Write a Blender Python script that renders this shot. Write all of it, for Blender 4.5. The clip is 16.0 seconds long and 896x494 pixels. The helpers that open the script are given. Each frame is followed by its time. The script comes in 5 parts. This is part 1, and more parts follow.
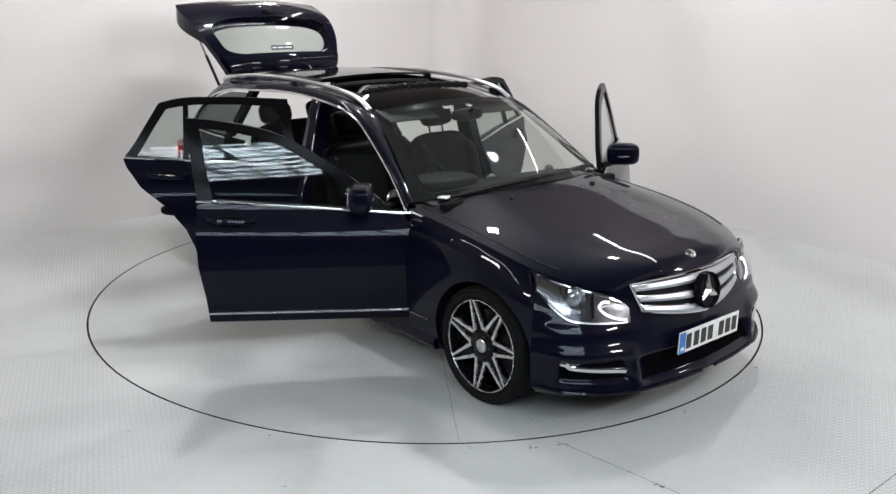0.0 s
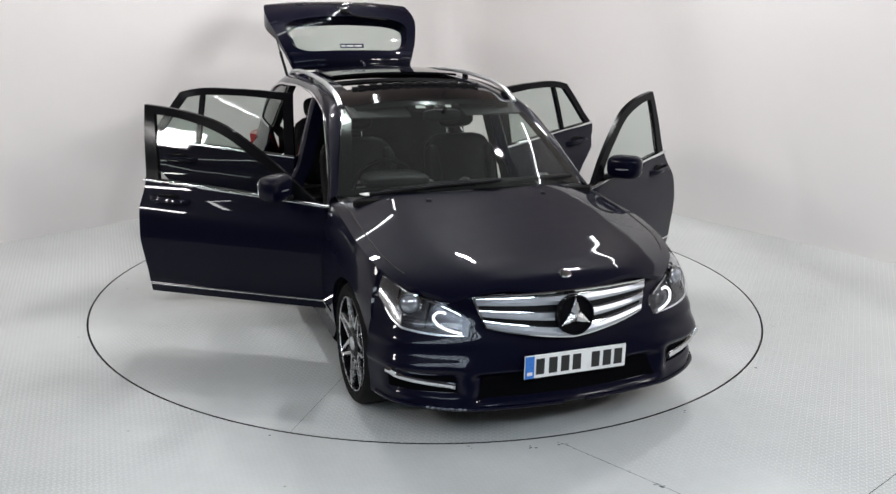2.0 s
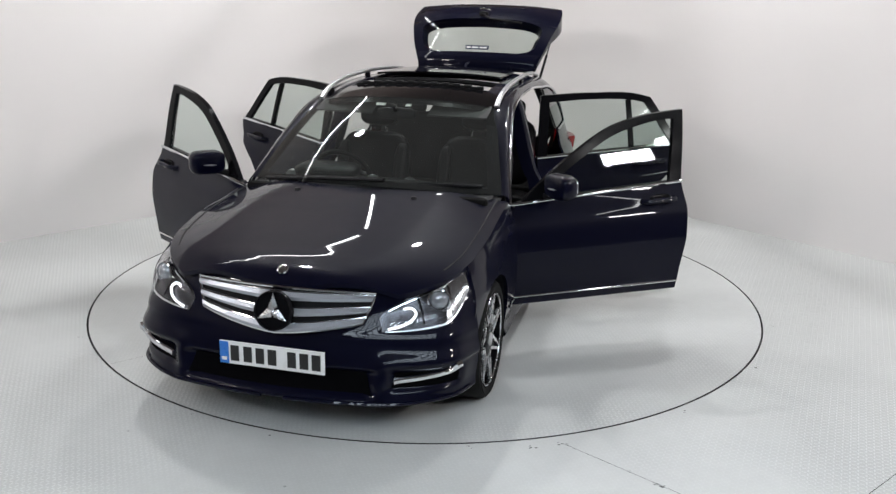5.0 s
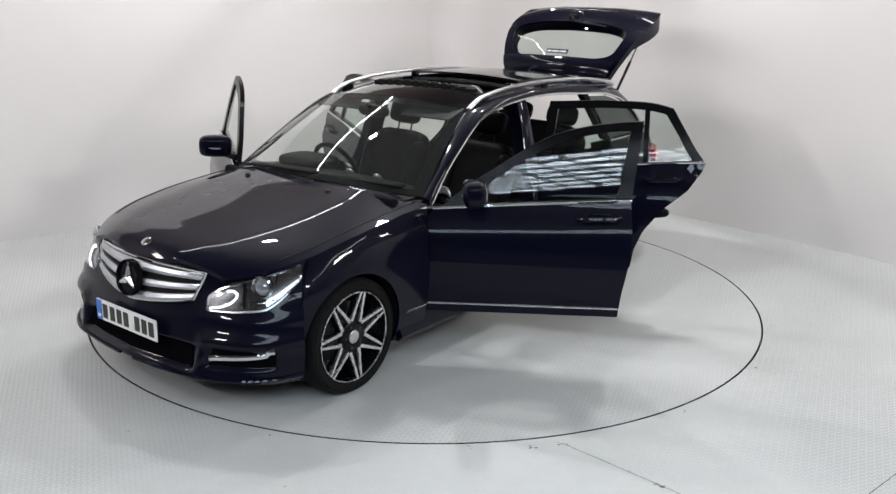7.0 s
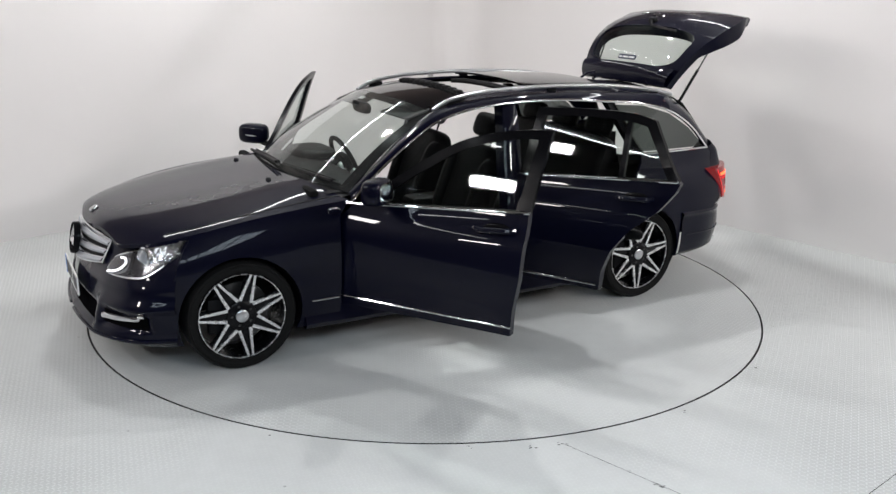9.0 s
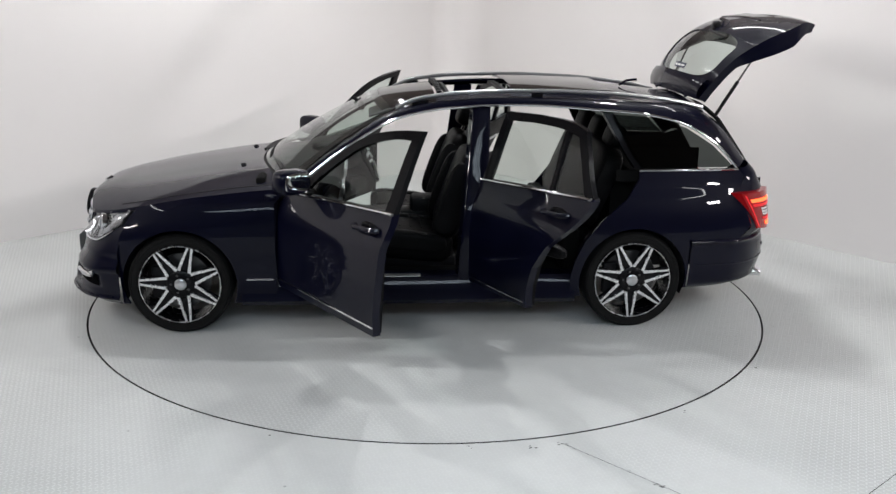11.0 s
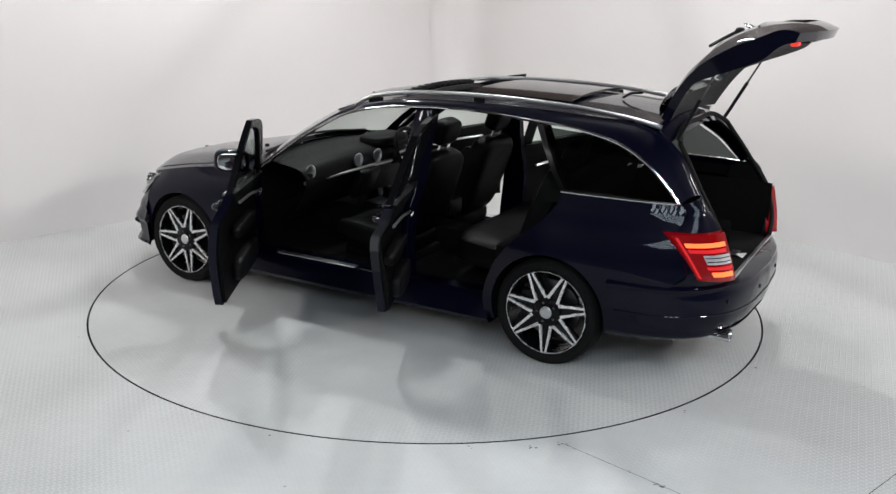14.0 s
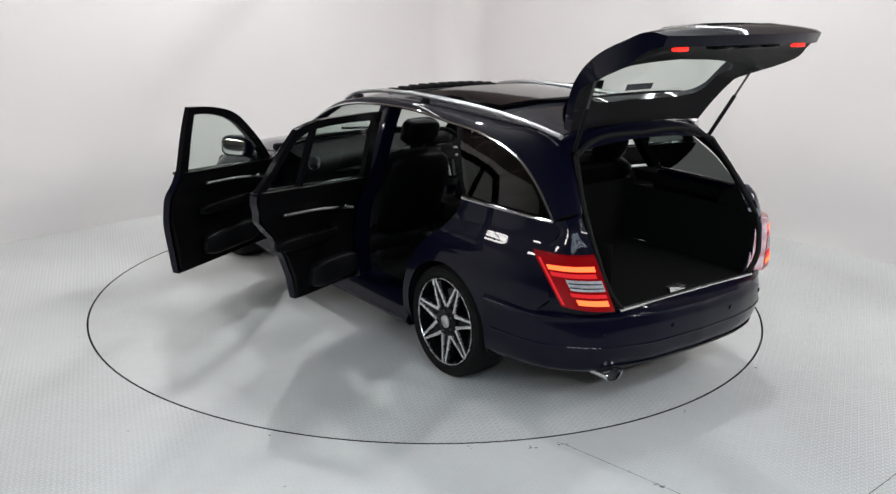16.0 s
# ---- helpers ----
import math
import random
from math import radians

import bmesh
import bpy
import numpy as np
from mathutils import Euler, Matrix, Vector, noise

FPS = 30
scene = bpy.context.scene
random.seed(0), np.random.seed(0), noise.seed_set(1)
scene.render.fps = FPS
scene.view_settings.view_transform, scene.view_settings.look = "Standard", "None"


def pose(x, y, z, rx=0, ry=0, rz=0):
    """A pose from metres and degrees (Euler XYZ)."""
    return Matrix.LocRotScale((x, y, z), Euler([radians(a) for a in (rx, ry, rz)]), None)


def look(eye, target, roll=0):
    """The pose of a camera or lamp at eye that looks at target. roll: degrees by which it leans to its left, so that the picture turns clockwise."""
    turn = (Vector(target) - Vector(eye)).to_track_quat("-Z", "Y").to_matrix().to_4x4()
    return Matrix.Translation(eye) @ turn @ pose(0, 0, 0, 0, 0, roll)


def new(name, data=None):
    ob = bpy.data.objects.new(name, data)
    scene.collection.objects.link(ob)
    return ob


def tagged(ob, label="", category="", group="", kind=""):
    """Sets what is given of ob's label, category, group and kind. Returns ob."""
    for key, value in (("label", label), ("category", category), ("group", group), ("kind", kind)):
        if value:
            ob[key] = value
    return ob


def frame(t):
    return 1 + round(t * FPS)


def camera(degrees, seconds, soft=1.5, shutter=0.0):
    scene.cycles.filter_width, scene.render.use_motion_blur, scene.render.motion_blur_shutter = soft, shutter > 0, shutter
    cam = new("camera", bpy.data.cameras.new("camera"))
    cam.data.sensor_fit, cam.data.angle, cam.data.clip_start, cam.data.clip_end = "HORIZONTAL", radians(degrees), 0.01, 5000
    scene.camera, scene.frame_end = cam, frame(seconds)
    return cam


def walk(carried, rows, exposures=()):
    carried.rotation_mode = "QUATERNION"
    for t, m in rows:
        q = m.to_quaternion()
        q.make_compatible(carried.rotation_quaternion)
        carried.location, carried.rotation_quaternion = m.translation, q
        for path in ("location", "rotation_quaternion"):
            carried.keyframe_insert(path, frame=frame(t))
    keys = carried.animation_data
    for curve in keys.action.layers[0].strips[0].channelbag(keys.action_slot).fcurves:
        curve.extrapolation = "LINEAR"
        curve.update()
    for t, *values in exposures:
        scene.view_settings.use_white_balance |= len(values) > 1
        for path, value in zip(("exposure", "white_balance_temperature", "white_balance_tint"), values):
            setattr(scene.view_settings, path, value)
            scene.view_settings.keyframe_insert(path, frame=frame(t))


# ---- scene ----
# camera: it stands still
cam = camera(53.19, 16.0, soft=1.45)
EYE, AIM = (0.0, -5.977, 2.034), (0.1296, -0.2143, 0.3689)
walk(cam, [(0, look(EYE, AIM, 1.08)), (16, look(EYE, AIM, 1.08))], exposures=[(0, 0.02), (16, 0.02)])

# heading of the car on its turntable, degrees
TURN = [(0, -49.75), (0.5, -53.58), (1, -58.91), (1.5, -64.58), (2, -70.51), (2.5, -76.2), (3, -82.24), (3.5, -87.88),
        (4, -93.99), (6.5, -123.36), (7, -129.37), (7.5, -134.99), (8, -141.01), (8.5, -146.59), (9, -152.45),
        (11.5, -182.04), (12, -187.85), (12.5, -193.26), (13, -199.18), (13.5, -204.76), (14, -210.71), (14.5, -216.24),
        (15, -221.89), (15.5, -227.58), (16, -234.0)]
CAR_OFF = (0.157, -0.087)     # car's origin (between the axles) from the turntable's centre

# world: a closed studio, next to no sky
world = bpy.data.worlds.new("world")
scene.world = world
world.use_nodes = True
world.node_tree.nodes["Background"].inputs[0].default_value = (0.8, 0.85, 0.9, 1)
world.node_tree.nodes["Background"].inputs[1].default_value = 0.05


# ------------------------------------------------------------------ materials
def principled(name):
    m = bpy.data.materials.new(name)
    m.use_nodes = True
    return m, m.node_tree.nodes, m.node_tree.links, m.node_tree.nodes["Principled BSDF"]


def mat(name, base, rough=0.5, metal=0.0, coat=0.0, var=0.12, scale=6.0, bump=0.0, bump_scale=150.0, rough_var=0.1,
        spec=0.5, coat_rough=0.03, coat_ior=1.5):
    m, nodes, links, bsdf = principled(name)
    tc = nodes.new("ShaderNodeTexCoord")
    n1 = nodes.new("ShaderNodeTexNoise")
    n1.inputs["Scale"].default_value, n1.inputs["Detail"].default_value = scale, 6
    links.new(tc.outputs["Object"], n1.inputs["Vector"])
    mix = nodes.new("ShaderNodeMix")
    mix.data_type = "RGBA"
    mix.inputs[6].default_value = (*[c * (1 - var) for c in base], 1)
    mix.inputs[7].default_value = (*[min(1, c * (1 + var)) for c in base], 1)
    links.new(n1.outputs["Fac"], mix.inputs[0])
    links.new(mix.outputs[2], bsdf.inputs["Base Color"])
    mr = nodes.new("ShaderNodeMapRange")
    mr.inputs["To Min"].default_value, mr.inputs["To Max"].default_value = max(0, rough - rough_var), min(1, rough + rough_var)
    n2 = nodes.new("ShaderNodeTexNoise")
    n2.inputs["Scale"].default_value, n2.inputs["Detail"].default_value = scale * 4, 4
    links.new(tc.outputs["Object"], n2.inputs["Vector"])
    links.new(n2.outputs["Fac"], mr.inputs["Value"])
    links.new(mr.outputs[0], bsdf.inputs["Roughness"])
    bsdf.inputs["Metallic"].default_value = metal
    bsdf.inputs["Coat Weight"].default_value = coat
    bsdf.inputs["Coat Roughness"].default_value = coat_rough
    bsdf.inputs["Coat IOR"].default_value = coat_ior
    bsdf.inputs["Specular IOR Level"].default_value = spec
    if bump:
        n3 = nodes.new("ShaderNodeTexNoise")
        n3.inputs["Scale"].default_value, n3.inputs["Detail"].default_value = bump_scale, 3
        links.new(tc.outputs["Object"], n3.inputs["Vector"])
        b = nodes.new("ShaderNodeBump")
        b.inputs["Strength"].default_value, b.inputs["Distance"].default_value = bump, 0.01
        links.new(n3.outputs["Fac"], b.inputs["Height"])
        links.new(b.outputs[0], bsdf.inputs["Normal"])
    return m


def glow(name, colour, strength, base=(0.8, 0.8, 0.8)):
    m, nodes, links, bsdf = principled(name)
    bsdf.inputs["Base Color"].default_value = (*base, 1)
    bsdf.inputs["Emission Color"].default_value = (*colour, 1)
    bsdf.inputs["Emission Strength"].default_value = strength
    return m


def glass(name, tint, rough=0.0, gloss=1.0, haze=0.0):
    """Thin pane: tinted see-through, with a Fresnel-weighted mirror on it."""
    m, nodes, links, bsdf = principled(name)
    out = nodes["Material Output"]
    tr = nodes.new("ShaderNodeBsdfTransparent")
    tr.inputs[0].default_value = (*tint, 1)
    gl = nodes.new("ShaderNodeBsdfGlossy")
    gl.inputs["Roughness"].default_value = rough
    gl.inputs["Color"].default_value = (gloss, gloss, gloss, 1)
    lw = nodes.new("ShaderNodeLayerWeight")
    lw.inputs["Blend"].default_value = 0.5
    pw = nodes.new("ShaderNodeMath")
    pw.operation = "POWER"
    pw.inputs[1].default_value = 5.0
    links.new(lw.outputs["Facing"], pw.inputs[0])
    fr = nodes.new("ShaderNodeMath")
    fr.operation = "MULTIPLY_ADD"
    fr.inputs[1].default_value, fr.inputs[2].default_value = 0.9, 0.035
    links.new(pw.outputs[0], fr.inputs[0])
    mx = nodes.new("ShaderNodeMixShader")
    links.new(fr.outputs[0], mx.inputs[0])
    links.new(tr.outputs[0], mx.inputs[1])
    links.new(gl.outputs[0], mx.inputs[2])
    # grey diffuse haze mixed in, standing in for reflected sheen on the pane
    if haze:
        film = nodes.new("ShaderNodeBsdfDiffuse")
        film.inputs["Color"].default_value = (0.6, 0.62, 0.6, 1)
        mx2 = nodes.new("ShaderNodeMixShader")
        mx2.inputs[0].default_value = haze
        links.new(mx.outputs[0], mx2.inputs[1])
        links.new(film.outputs[0], mx2.inputs[2])
        mx = mx2
    links.new(mx.outputs[0], out.inputs["Surface"])
    return m


def plate_floor(name, base, pitch, strength, lane=0.0, gloss=(0.32, 0.52)):
    """Painted steel tread plate: short raised bars, alternately crossed, under worn grey paint."""
    m, nodes, links, bsdf = principled(name)

    def math_node(op, a, b=None, c=None):
        n = nodes.new("ShaderNodeMath")
        n.operation = op
        for i, v in enumerate((a, b, c)):
            if v is None:
                continue
            if isinstance(v, (int, float)):
                n.inputs[i].default_value = v
            else:
                links.new(v, n.inputs[i])
        return n.outputs[0]
    tc = nodes.new("ShaderNodeTexCoord")
    mp = nodes.new("ShaderNodeMapping")
    mp.inputs["Rotation"].default_value = (0, 0, radians(-20))
    mp.inputs["Scale"].default_value = (1 / pitch, 1 / pitch, 1)
    links.new(tc.outputs["Object"], mp.inputs["Vector"])
    sx = nodes.new("ShaderNodeSeparateXYZ")
    links.new(mp.outputs[0], sx.inputs[0])
    x, y = sx.outputs[0], sx.outputs[1]
    u = math_node("SUBTRACT", math_node("FRACT", x), 0.5)
    v = math_node("SUBTRACT", math_node("FRACT", y), 0.5)
    par = math_node("FLOORED_MODULO", math_node("ADD", math_node("FLOOR", x), math_node("FLOOR", y)), 2.0)
    a, b = math_node("ADD", u, v), math_node("SUBTRACT", u, v)
    perp = math_node("ABSOLUTE", math_node("ADD", math_node("MULTIPLY", a, par), math_node("MULTIPLY", b, math_node("SUBTRACT", 1.0, par))))
    along = math_node("ABSOLUTE", math_node("ADD", math_node("MULTIPLY", b, par), math_node("MULTIPLY", a, math_node("SUBTRACT", 1.0, par))))
    h1 = nodes.new("ShaderNodeMapRange")
    h1.interpolation_type = "SMOOTHSTEP"
    for k, val in (("From Min", 0.12), ("From Max", 0.3), ("To Min", 1.0), ("To Max", 0.0)):
        h1.inputs[k].default_value = val
    links.new(perp, h1.inputs["Value"])
    h2 = nodes.new("ShaderNodeMapRange")
    h2.interpolation_type = "SMOOTHSTEP"
    for k, val in (("From Min", 0.45), ("From Max", 0.7), ("To Min", 1.0), ("To Max", 0.0)):
        h2.inputs[k].default_value = val
    links.new(along, h2.inputs["Value"])
    h = math_node("MULTIPLY", h1.outputs[0], h2.outputs[0])
    big = nodes.new("ShaderNodeTexNoise")
    big.inputs["Scale"].default_value, big.inputs["Detail"].default_value = 0.9, 5
    links.new(tc.outputs["Object"], big.inputs["Vector"])
    fine = nodes.new("ShaderNodeTexNoise")
    fine.inputs["Scale"].default_value, fine.inputs["Detail"].default_value = 14, 8
    links.new(tc.outputs["Object"], fine.inputs["Vector"])
    ramp = nodes.new("ShaderNodeValToRGB")
    ramp.color_ramp.elements[0].position, ramp.color_ramp.elements[1].position = 0.3, 0.72
    ramp.color_ramp.elements[0].color = (*[c * 0.9 for c in base], 1)
    ramp.color_ramp.elements[1].color = (*[min(1, c * 1.07) for c in base], 1)
    links.new(big.outputs["Fac"], ramp.inputs[0])
    # small dark scuffs
    vor = nodes.new("ShaderNodeTexVoronoi")
    vor.inputs["Scale"].default_value = 3.3
    links.new(tc.outputs["Object"], vor.inputs["Vector"])
    sc = nodes.new("ShaderNodeMapRange")
    sc.inputs["From Min"].default_value, sc.inputs["From Max"].default_value = 0.012, 0.03
    sc.inputs["To Min"].default_value, sc.inputs["To Max"].default_value = 0.55, 1.0
    links.new(vor.outputs["Distance"], sc.inputs["Value"])
    g = math_node("MULTIPLY", sc.outputs[0], math_node("ADD", 0.95, math_node("MULTIPLY", fine.outputs["Fac"], 0.1)))
    mul = nodes.new("ShaderNodeMix")
    mul.data_type, mul.blend_type = "RGBA", "MULTIPLY"
    mul.inputs[0].default_value = 1.0
    links.new(ramp.outputs[0], mul.inputs[6])
    links.new(g, mul.inputs[7])
    rr = nodes.new("ShaderNodeMapRange")
    rr.inputs["To Min"].default_value, rr.inputs["To Max"].default_value = gloss
    bsdf.inputs["Specular IOR Level"].default_value = 0.32
    links.new(big.outputs["Fac"], rr.inputs["Value"])
    links.new(rr.outputs[0], bsdf.inputs["Roughness"])
    bp = nodes.new("ShaderNodeBump")
    bp.inputs["Strength"].default_value, bp.inputs["Distance"].default_value = strength, 0.002
    worn = nodes.new("ShaderNodeTexNoise")
    worn.inputs["Scale"].default_value, worn.inputs["Detail"].default_value = 0.55, 3
    links.new(tc.outputs["Object"], worn.inputs["Vector"])
    wm = nodes.new("ShaderNodeMapRange")
    wm.interpolation_type = "SMOOTHSTEP"
    wm.inputs["From Min"].default_value, wm.inputs["From Max"].default_value = 0.44, 0.68
    wm.inputs["To Min"].default_value = 0.14
    ox = nodes.new("ShaderNodeSeparateXYZ")
    links.new(tc.outputs["Object"], ox.inputs[0])
    side = math_node("MULTIPLY", math_node("SUBTRACT", math_node("ABSOLUTE", ox.outputs[0]), 1.1), lane)
    links.new(math_node("ADD", worn.outputs["Fac"], side), wm.inputs["Value"])
    h = math_node("MULTIPLY", h, wm.outputs[0])
    # glints and dark sides of the bars painted in: lighter on top, darker between
    bar_glint = nodes.new("ShaderNodeMix")
    bar_glint.data_type, bar_glint.blend_type = "RGBA", "MULTIPLY"
    bar_glint.inputs[0].default_value = 1.0
    links.new(mul.outputs[2], bar_glint.inputs[6])
    links.new(math_node("ADD", math_node("SUBTRACT", 1.0, math_node("MULTIPLY", wm.outputs[0], 0.1)), math_node("MULTIPLY", h, 0.24)), bar_glint.inputs[7])
    links.new(bar_glint.outputs[2], bsdf.inputs["Base Color"])
    hh = math_node("ADD", h, math_node("MULTIPLY", fine.outputs["Fac"], 0.25))
    links.new(hh, bp.inputs["Height"])
    links.new(bp.outputs[0], bsdf.inputs["Normal"])
    return m


WALL = mat("wall_paint", (0.75, 0.722, 0.708), 0.6, var=0.03, scale=1.3, bump=0.03, bump_scale=40, rough_var=0.06)
CEIL = mat("ceiling_paint", (0.06, 0.05, 0.047), 0.9, var=0.2, scale=1.0)
HALL = mat("unseen_dark_wall", (0.12, 0.094, 0.083), 0.85, var=0.2, scale=0.8)
DARKFLOOR = mat("unseen_dark_floor", (0.06, 0.06, 0.06), 0.7, var=0.25, scale=1.2)
FLOOR = plate_floor("tread_plate_paint", (0.515, 0.528, 0.518), 0.024, 1.0, 0.14)
TABLE = plate_floor("turntable_plate_paint", (0.515, 0.528, 0.518), 0.024, 1.0, gloss=(0.25, 0.43))
DARK_GAP = mat("near_black", (0.012, 0.012, 0.012), 0.8)
PAINT = mat("navy_metallic_paint", (0.0010, 0.0013, 0.0085), 0.45, metal=0.0, coat=0.85, var=0.08, scale=3, rough_var=0.04, spec=0.05, coat_rough=0.015, coat_ior=1.28)
ROOFGLASS = mat("black_roof_glass", (0.004, 0.004, 0.005), 0.06, var=0.05, rough_var=0.02, spec=0.5)
GLOSSBLACK = mat("gloss_black_trim", (0.005, 0.005, 0.006), 0.14, var=0.1, rough_var=0.04, spec=0.06)
PLASTIC = mat("black_plastic", (0.006, 0.006, 0.007), 0.5, var=0.15, scale=12, bump=0.1, bump_scale=300, spec=0.14)
RUBBER = mat("tyre_rubber", (0.006, 0.006, 0.006), 0.75, spec=0.15, var=0.2, scale=20, bump=0.1, bump_scale=120)
LEATHER = mat("black_leather", (0.0035, 0.0035, 0.004), 0.42, var=0.2, scale=14, bump=0.18, bump_scale=220, spec=0.06)
CARPET = mat("black_carpet", (0.006, 0.006, 0.006), 0.95, spec=0.1, var=0.3, scale=60, bump=0.3, bump_scale=300)
CHROME = mat("chrome", (0.68, 0.69, 0.71), 0.1, metal=1.0, var=0.04, rough_var=0.03)
SATIN = mat("satin_aluminium", (0.66, 0.67, 0.69), 0.3, metal=1.0, var=0.03, rough_var=0.02)
REFLECTOR = mat("lamp_reflector", (0.48, 0.49, 0.51), 0.22, metal=1.0, var=0.3, scale=40, rough_var=0.12)
LAMPBACK = mat("lamp_backing", (0.07, 0.07, 0.076), 0.24, metal=0.85, var=0.4, scale=30, rough_var=0.12)
GRILLE = mat("silver_grille_paint", (0.42, 0.44, 0.48), 0.36, metal=0.7, coat=0.3, var=0.05)
RIM = mat("machined_rim_face", (0.78, 0.78, 0.79), 0.27, metal=0.9, var=0.05, rough_var=0.06)
RIMBLACK = mat("gloss_black_rim", (0.005, 0.005, 0.006), 0.25, spec=0.15, var=0.1)
MESH = mat("intake_mesh", (0.003, 0.003, 0.0035), 0.9, var=0.3, scale=60, spec=0.0)
STEEL = mat("brake_steel", (0.10, 0.10, 0.10), 0.4, metal=1.0, var=0.15, scale=30)
GLASS = glass("tinted_glass", (0.72, 0.79, 0.755))
SCREEN = glass("windscreen_glass", (0.74, 0.80, 0.77), haze=0.025)
DARKGLASS = glass("privacy_glass", (0.11, 0.125, 0.12))
LENS = glass("clear_lens", (0.93, 0.94, 0.95))
MIRROR = mat("mirror_glass", (0.9, 0.9, 0.9), 0.01, metal=1.0, var=0.0, rough_var=0.0)
CLEARBAND = mat("clear_lamp_band", (0.85, 0.85, 0.87), 0.22, metal=0.5, coat=0.6, var=0.4, scale=70)
REDLENS = mat("red_lamp_lens", (0.13, 0.001, 0.002), 0.12, coat=0.35, var=0.15, scale=25)
REDLENS.node_tree.nodes["Principled BSDF"].inputs["Emission Color"].default_value = (1.0, 0.004, 0.01, 1)
REDLENS.node_tree.nodes["Principled BSDF"].inputs["Emission Strength"].default_value = 0.1
DEEPRED = glow("deep_red_lamp_strip", (1.0, 0.008, 0.015), 0.5, (0.3, 0.005, 0.008))
REDGLOW = glow("red_lamp_glow", (1.0, 0.03, 0.02), 1.6, (0.5, 0.01, 0.01))
ORANGEGLOW = glow("bright_lamp_bar", (1.0, 0.12, 0.03), 2.6, (0.6, 0.05, 0.01))
WHITEGLOW = glow("running_light_glow", (0.95, 0.97, 1.0), 1.7)
PLATEWHITE = mat("plate_white", (0.78, 0.78, 0.77), 0.3, var=0.03)
PLATEBLUE = mat("plate_blue", (0.02, 0.16, 0.55), 0.3, var=0.05)
PLATEBLACK = mat("plate_black", (0.01, 0.01, 0.01), 0.4)
PAPER = mat("paper", (0.75, 0.75, 0.73), 0.8, var=0.05)
TUBE = glow("fluorescent_tube", (0.97, 0.99, 1.0), 32.0)
PANEL_LIGHT = glow("lattice_light_panel", (0.76, 0.88, 1.0), 16.0)
HOUSING = mat("lamp_housing", (0.25, 0.25, 0.25), 0.5)


# ------------------------------------------------------------------ mesh helpers
def spline(xs, ys):
    """Smooth curve through the knots (cubic Hermite); ys may be numbers or vectors."""
    xs, ys = np.array(xs, float), np.array(ys, float)
    d = np.gradient(ys, xs, axis=0)

    def at(x):
        x = min(max(x, xs[0]), xs[-1])
        i = min(max(int(np.searchsorted(xs, x)) - 1, 0), len(xs) - 2)
        h = xs[i + 1] - xs[i]
        t = (x - xs[i]) / h
        return ((1 + 2 * t) * (1 - t) ** 2 * ys[i] + t * (1 - t) ** 2 * h * d[i]
                + t * t * (3 - 2 * t) * ys[i + 1] + t * t * (t - 1) * h * d[i + 1])
    return at


def line(points, n):
    """n + 1 places along a smooth curve through the points."""
    pts = np.array(points, float)
    s = np.concatenate([[0], np.cumsum(np.linalg.norm(np.diff(pts, axis=0), axis=1))])
    f = spline(s, pts)
    return [Vector(f(s[-1] * i / n)) for i in range(n + 1)]


def part(name, bm, material, parent=None, label="", smooth=True, angle=40, m=None):
    """One mesh object from a bmesh, under a thing or a part."""
    bmesh.ops.remove_doubles(bm, verts=bm.verts, dist=1e-5)
    bmesh.ops.recalc_face_normals(bm, faces=bm.faces)
    me = bpy.data.meshes.new(name)
    bm.to_mesh(me)
    bm.free()
    me.materials.append(material)
    if smooth:
        me.shade_smooth()
        me.set_sharp_from_angle(angle=radians(angle))
    ob = new(name, me)
    if parent:
        ob.parent = parent
    if m is not None:
        ob.matrix_basis = m
    if label:
        tagged(ob, label)
    return ob


def grid(bm, rows, close=False):
    """Faces between rows of points."""
    vs = [[bm.verts.new(p) for p in r] for r in rows]
    for a, b in zip(vs, vs[1:]):
        k = len(a)
        for i in range(k if close else k - 1):
            j = (i + 1) % k
            try:
                bm.faces.new((a[i], a[j], b[j], b[i]))
            except ValueError:
                pass
    return vs


def cap(bm, ring):
    try:
        bm.faces.new(ring)
    except ValueError:
        pass


def tube(bm, points, r, sides=8, flat=1.0, up=(0, 0, 1)):
    pts = [Vector(p) for p in points]
    rows = []
    for i, p in enumerate(pts):
        t = (pts[min(i + 1, len(pts) - 1)] - pts[max(i - 1, 0)]).normalized()
        s = t.cross(Vector(up))
        if s.length < 1e-4:
            s = t.cross(Vector((1, 0, 0)))
        s.normalize()
        n = s.cross(t)
        rows.append([p + r * (math.cos(a) * s + flat * math.sin(a) * n) for a in (2 * math.pi * k / sides for k in range(sides))])
    vs = grid(bm, rows, True)
    cap(bm, vs[0])
    cap(bm, vs[-1])


def box(bm, c, size, bevel=0.0, m=None):
    r = bmesh.ops.create_cube(bm, size=1.0)
    vs = r["verts"]
    bmesh.ops.scale(bm, vec=size, verts=vs)
    if bevel:
        es = list({e for v in vs for e in v.link_edges})
        r2 = bmesh.ops.bevel(bm, geom=es, offset=bevel, segments=2, affect="EDGES", profile=0.5)
        vs = list({v for f in r2["faces"] for v in f.verts} | {v for v in vs if v.is_valid})
    mm = Matrix.Translation(c) @ (m if m is not None else Matrix())
    bmesh.ops.transform(bm, matrix=mm, verts=vs)


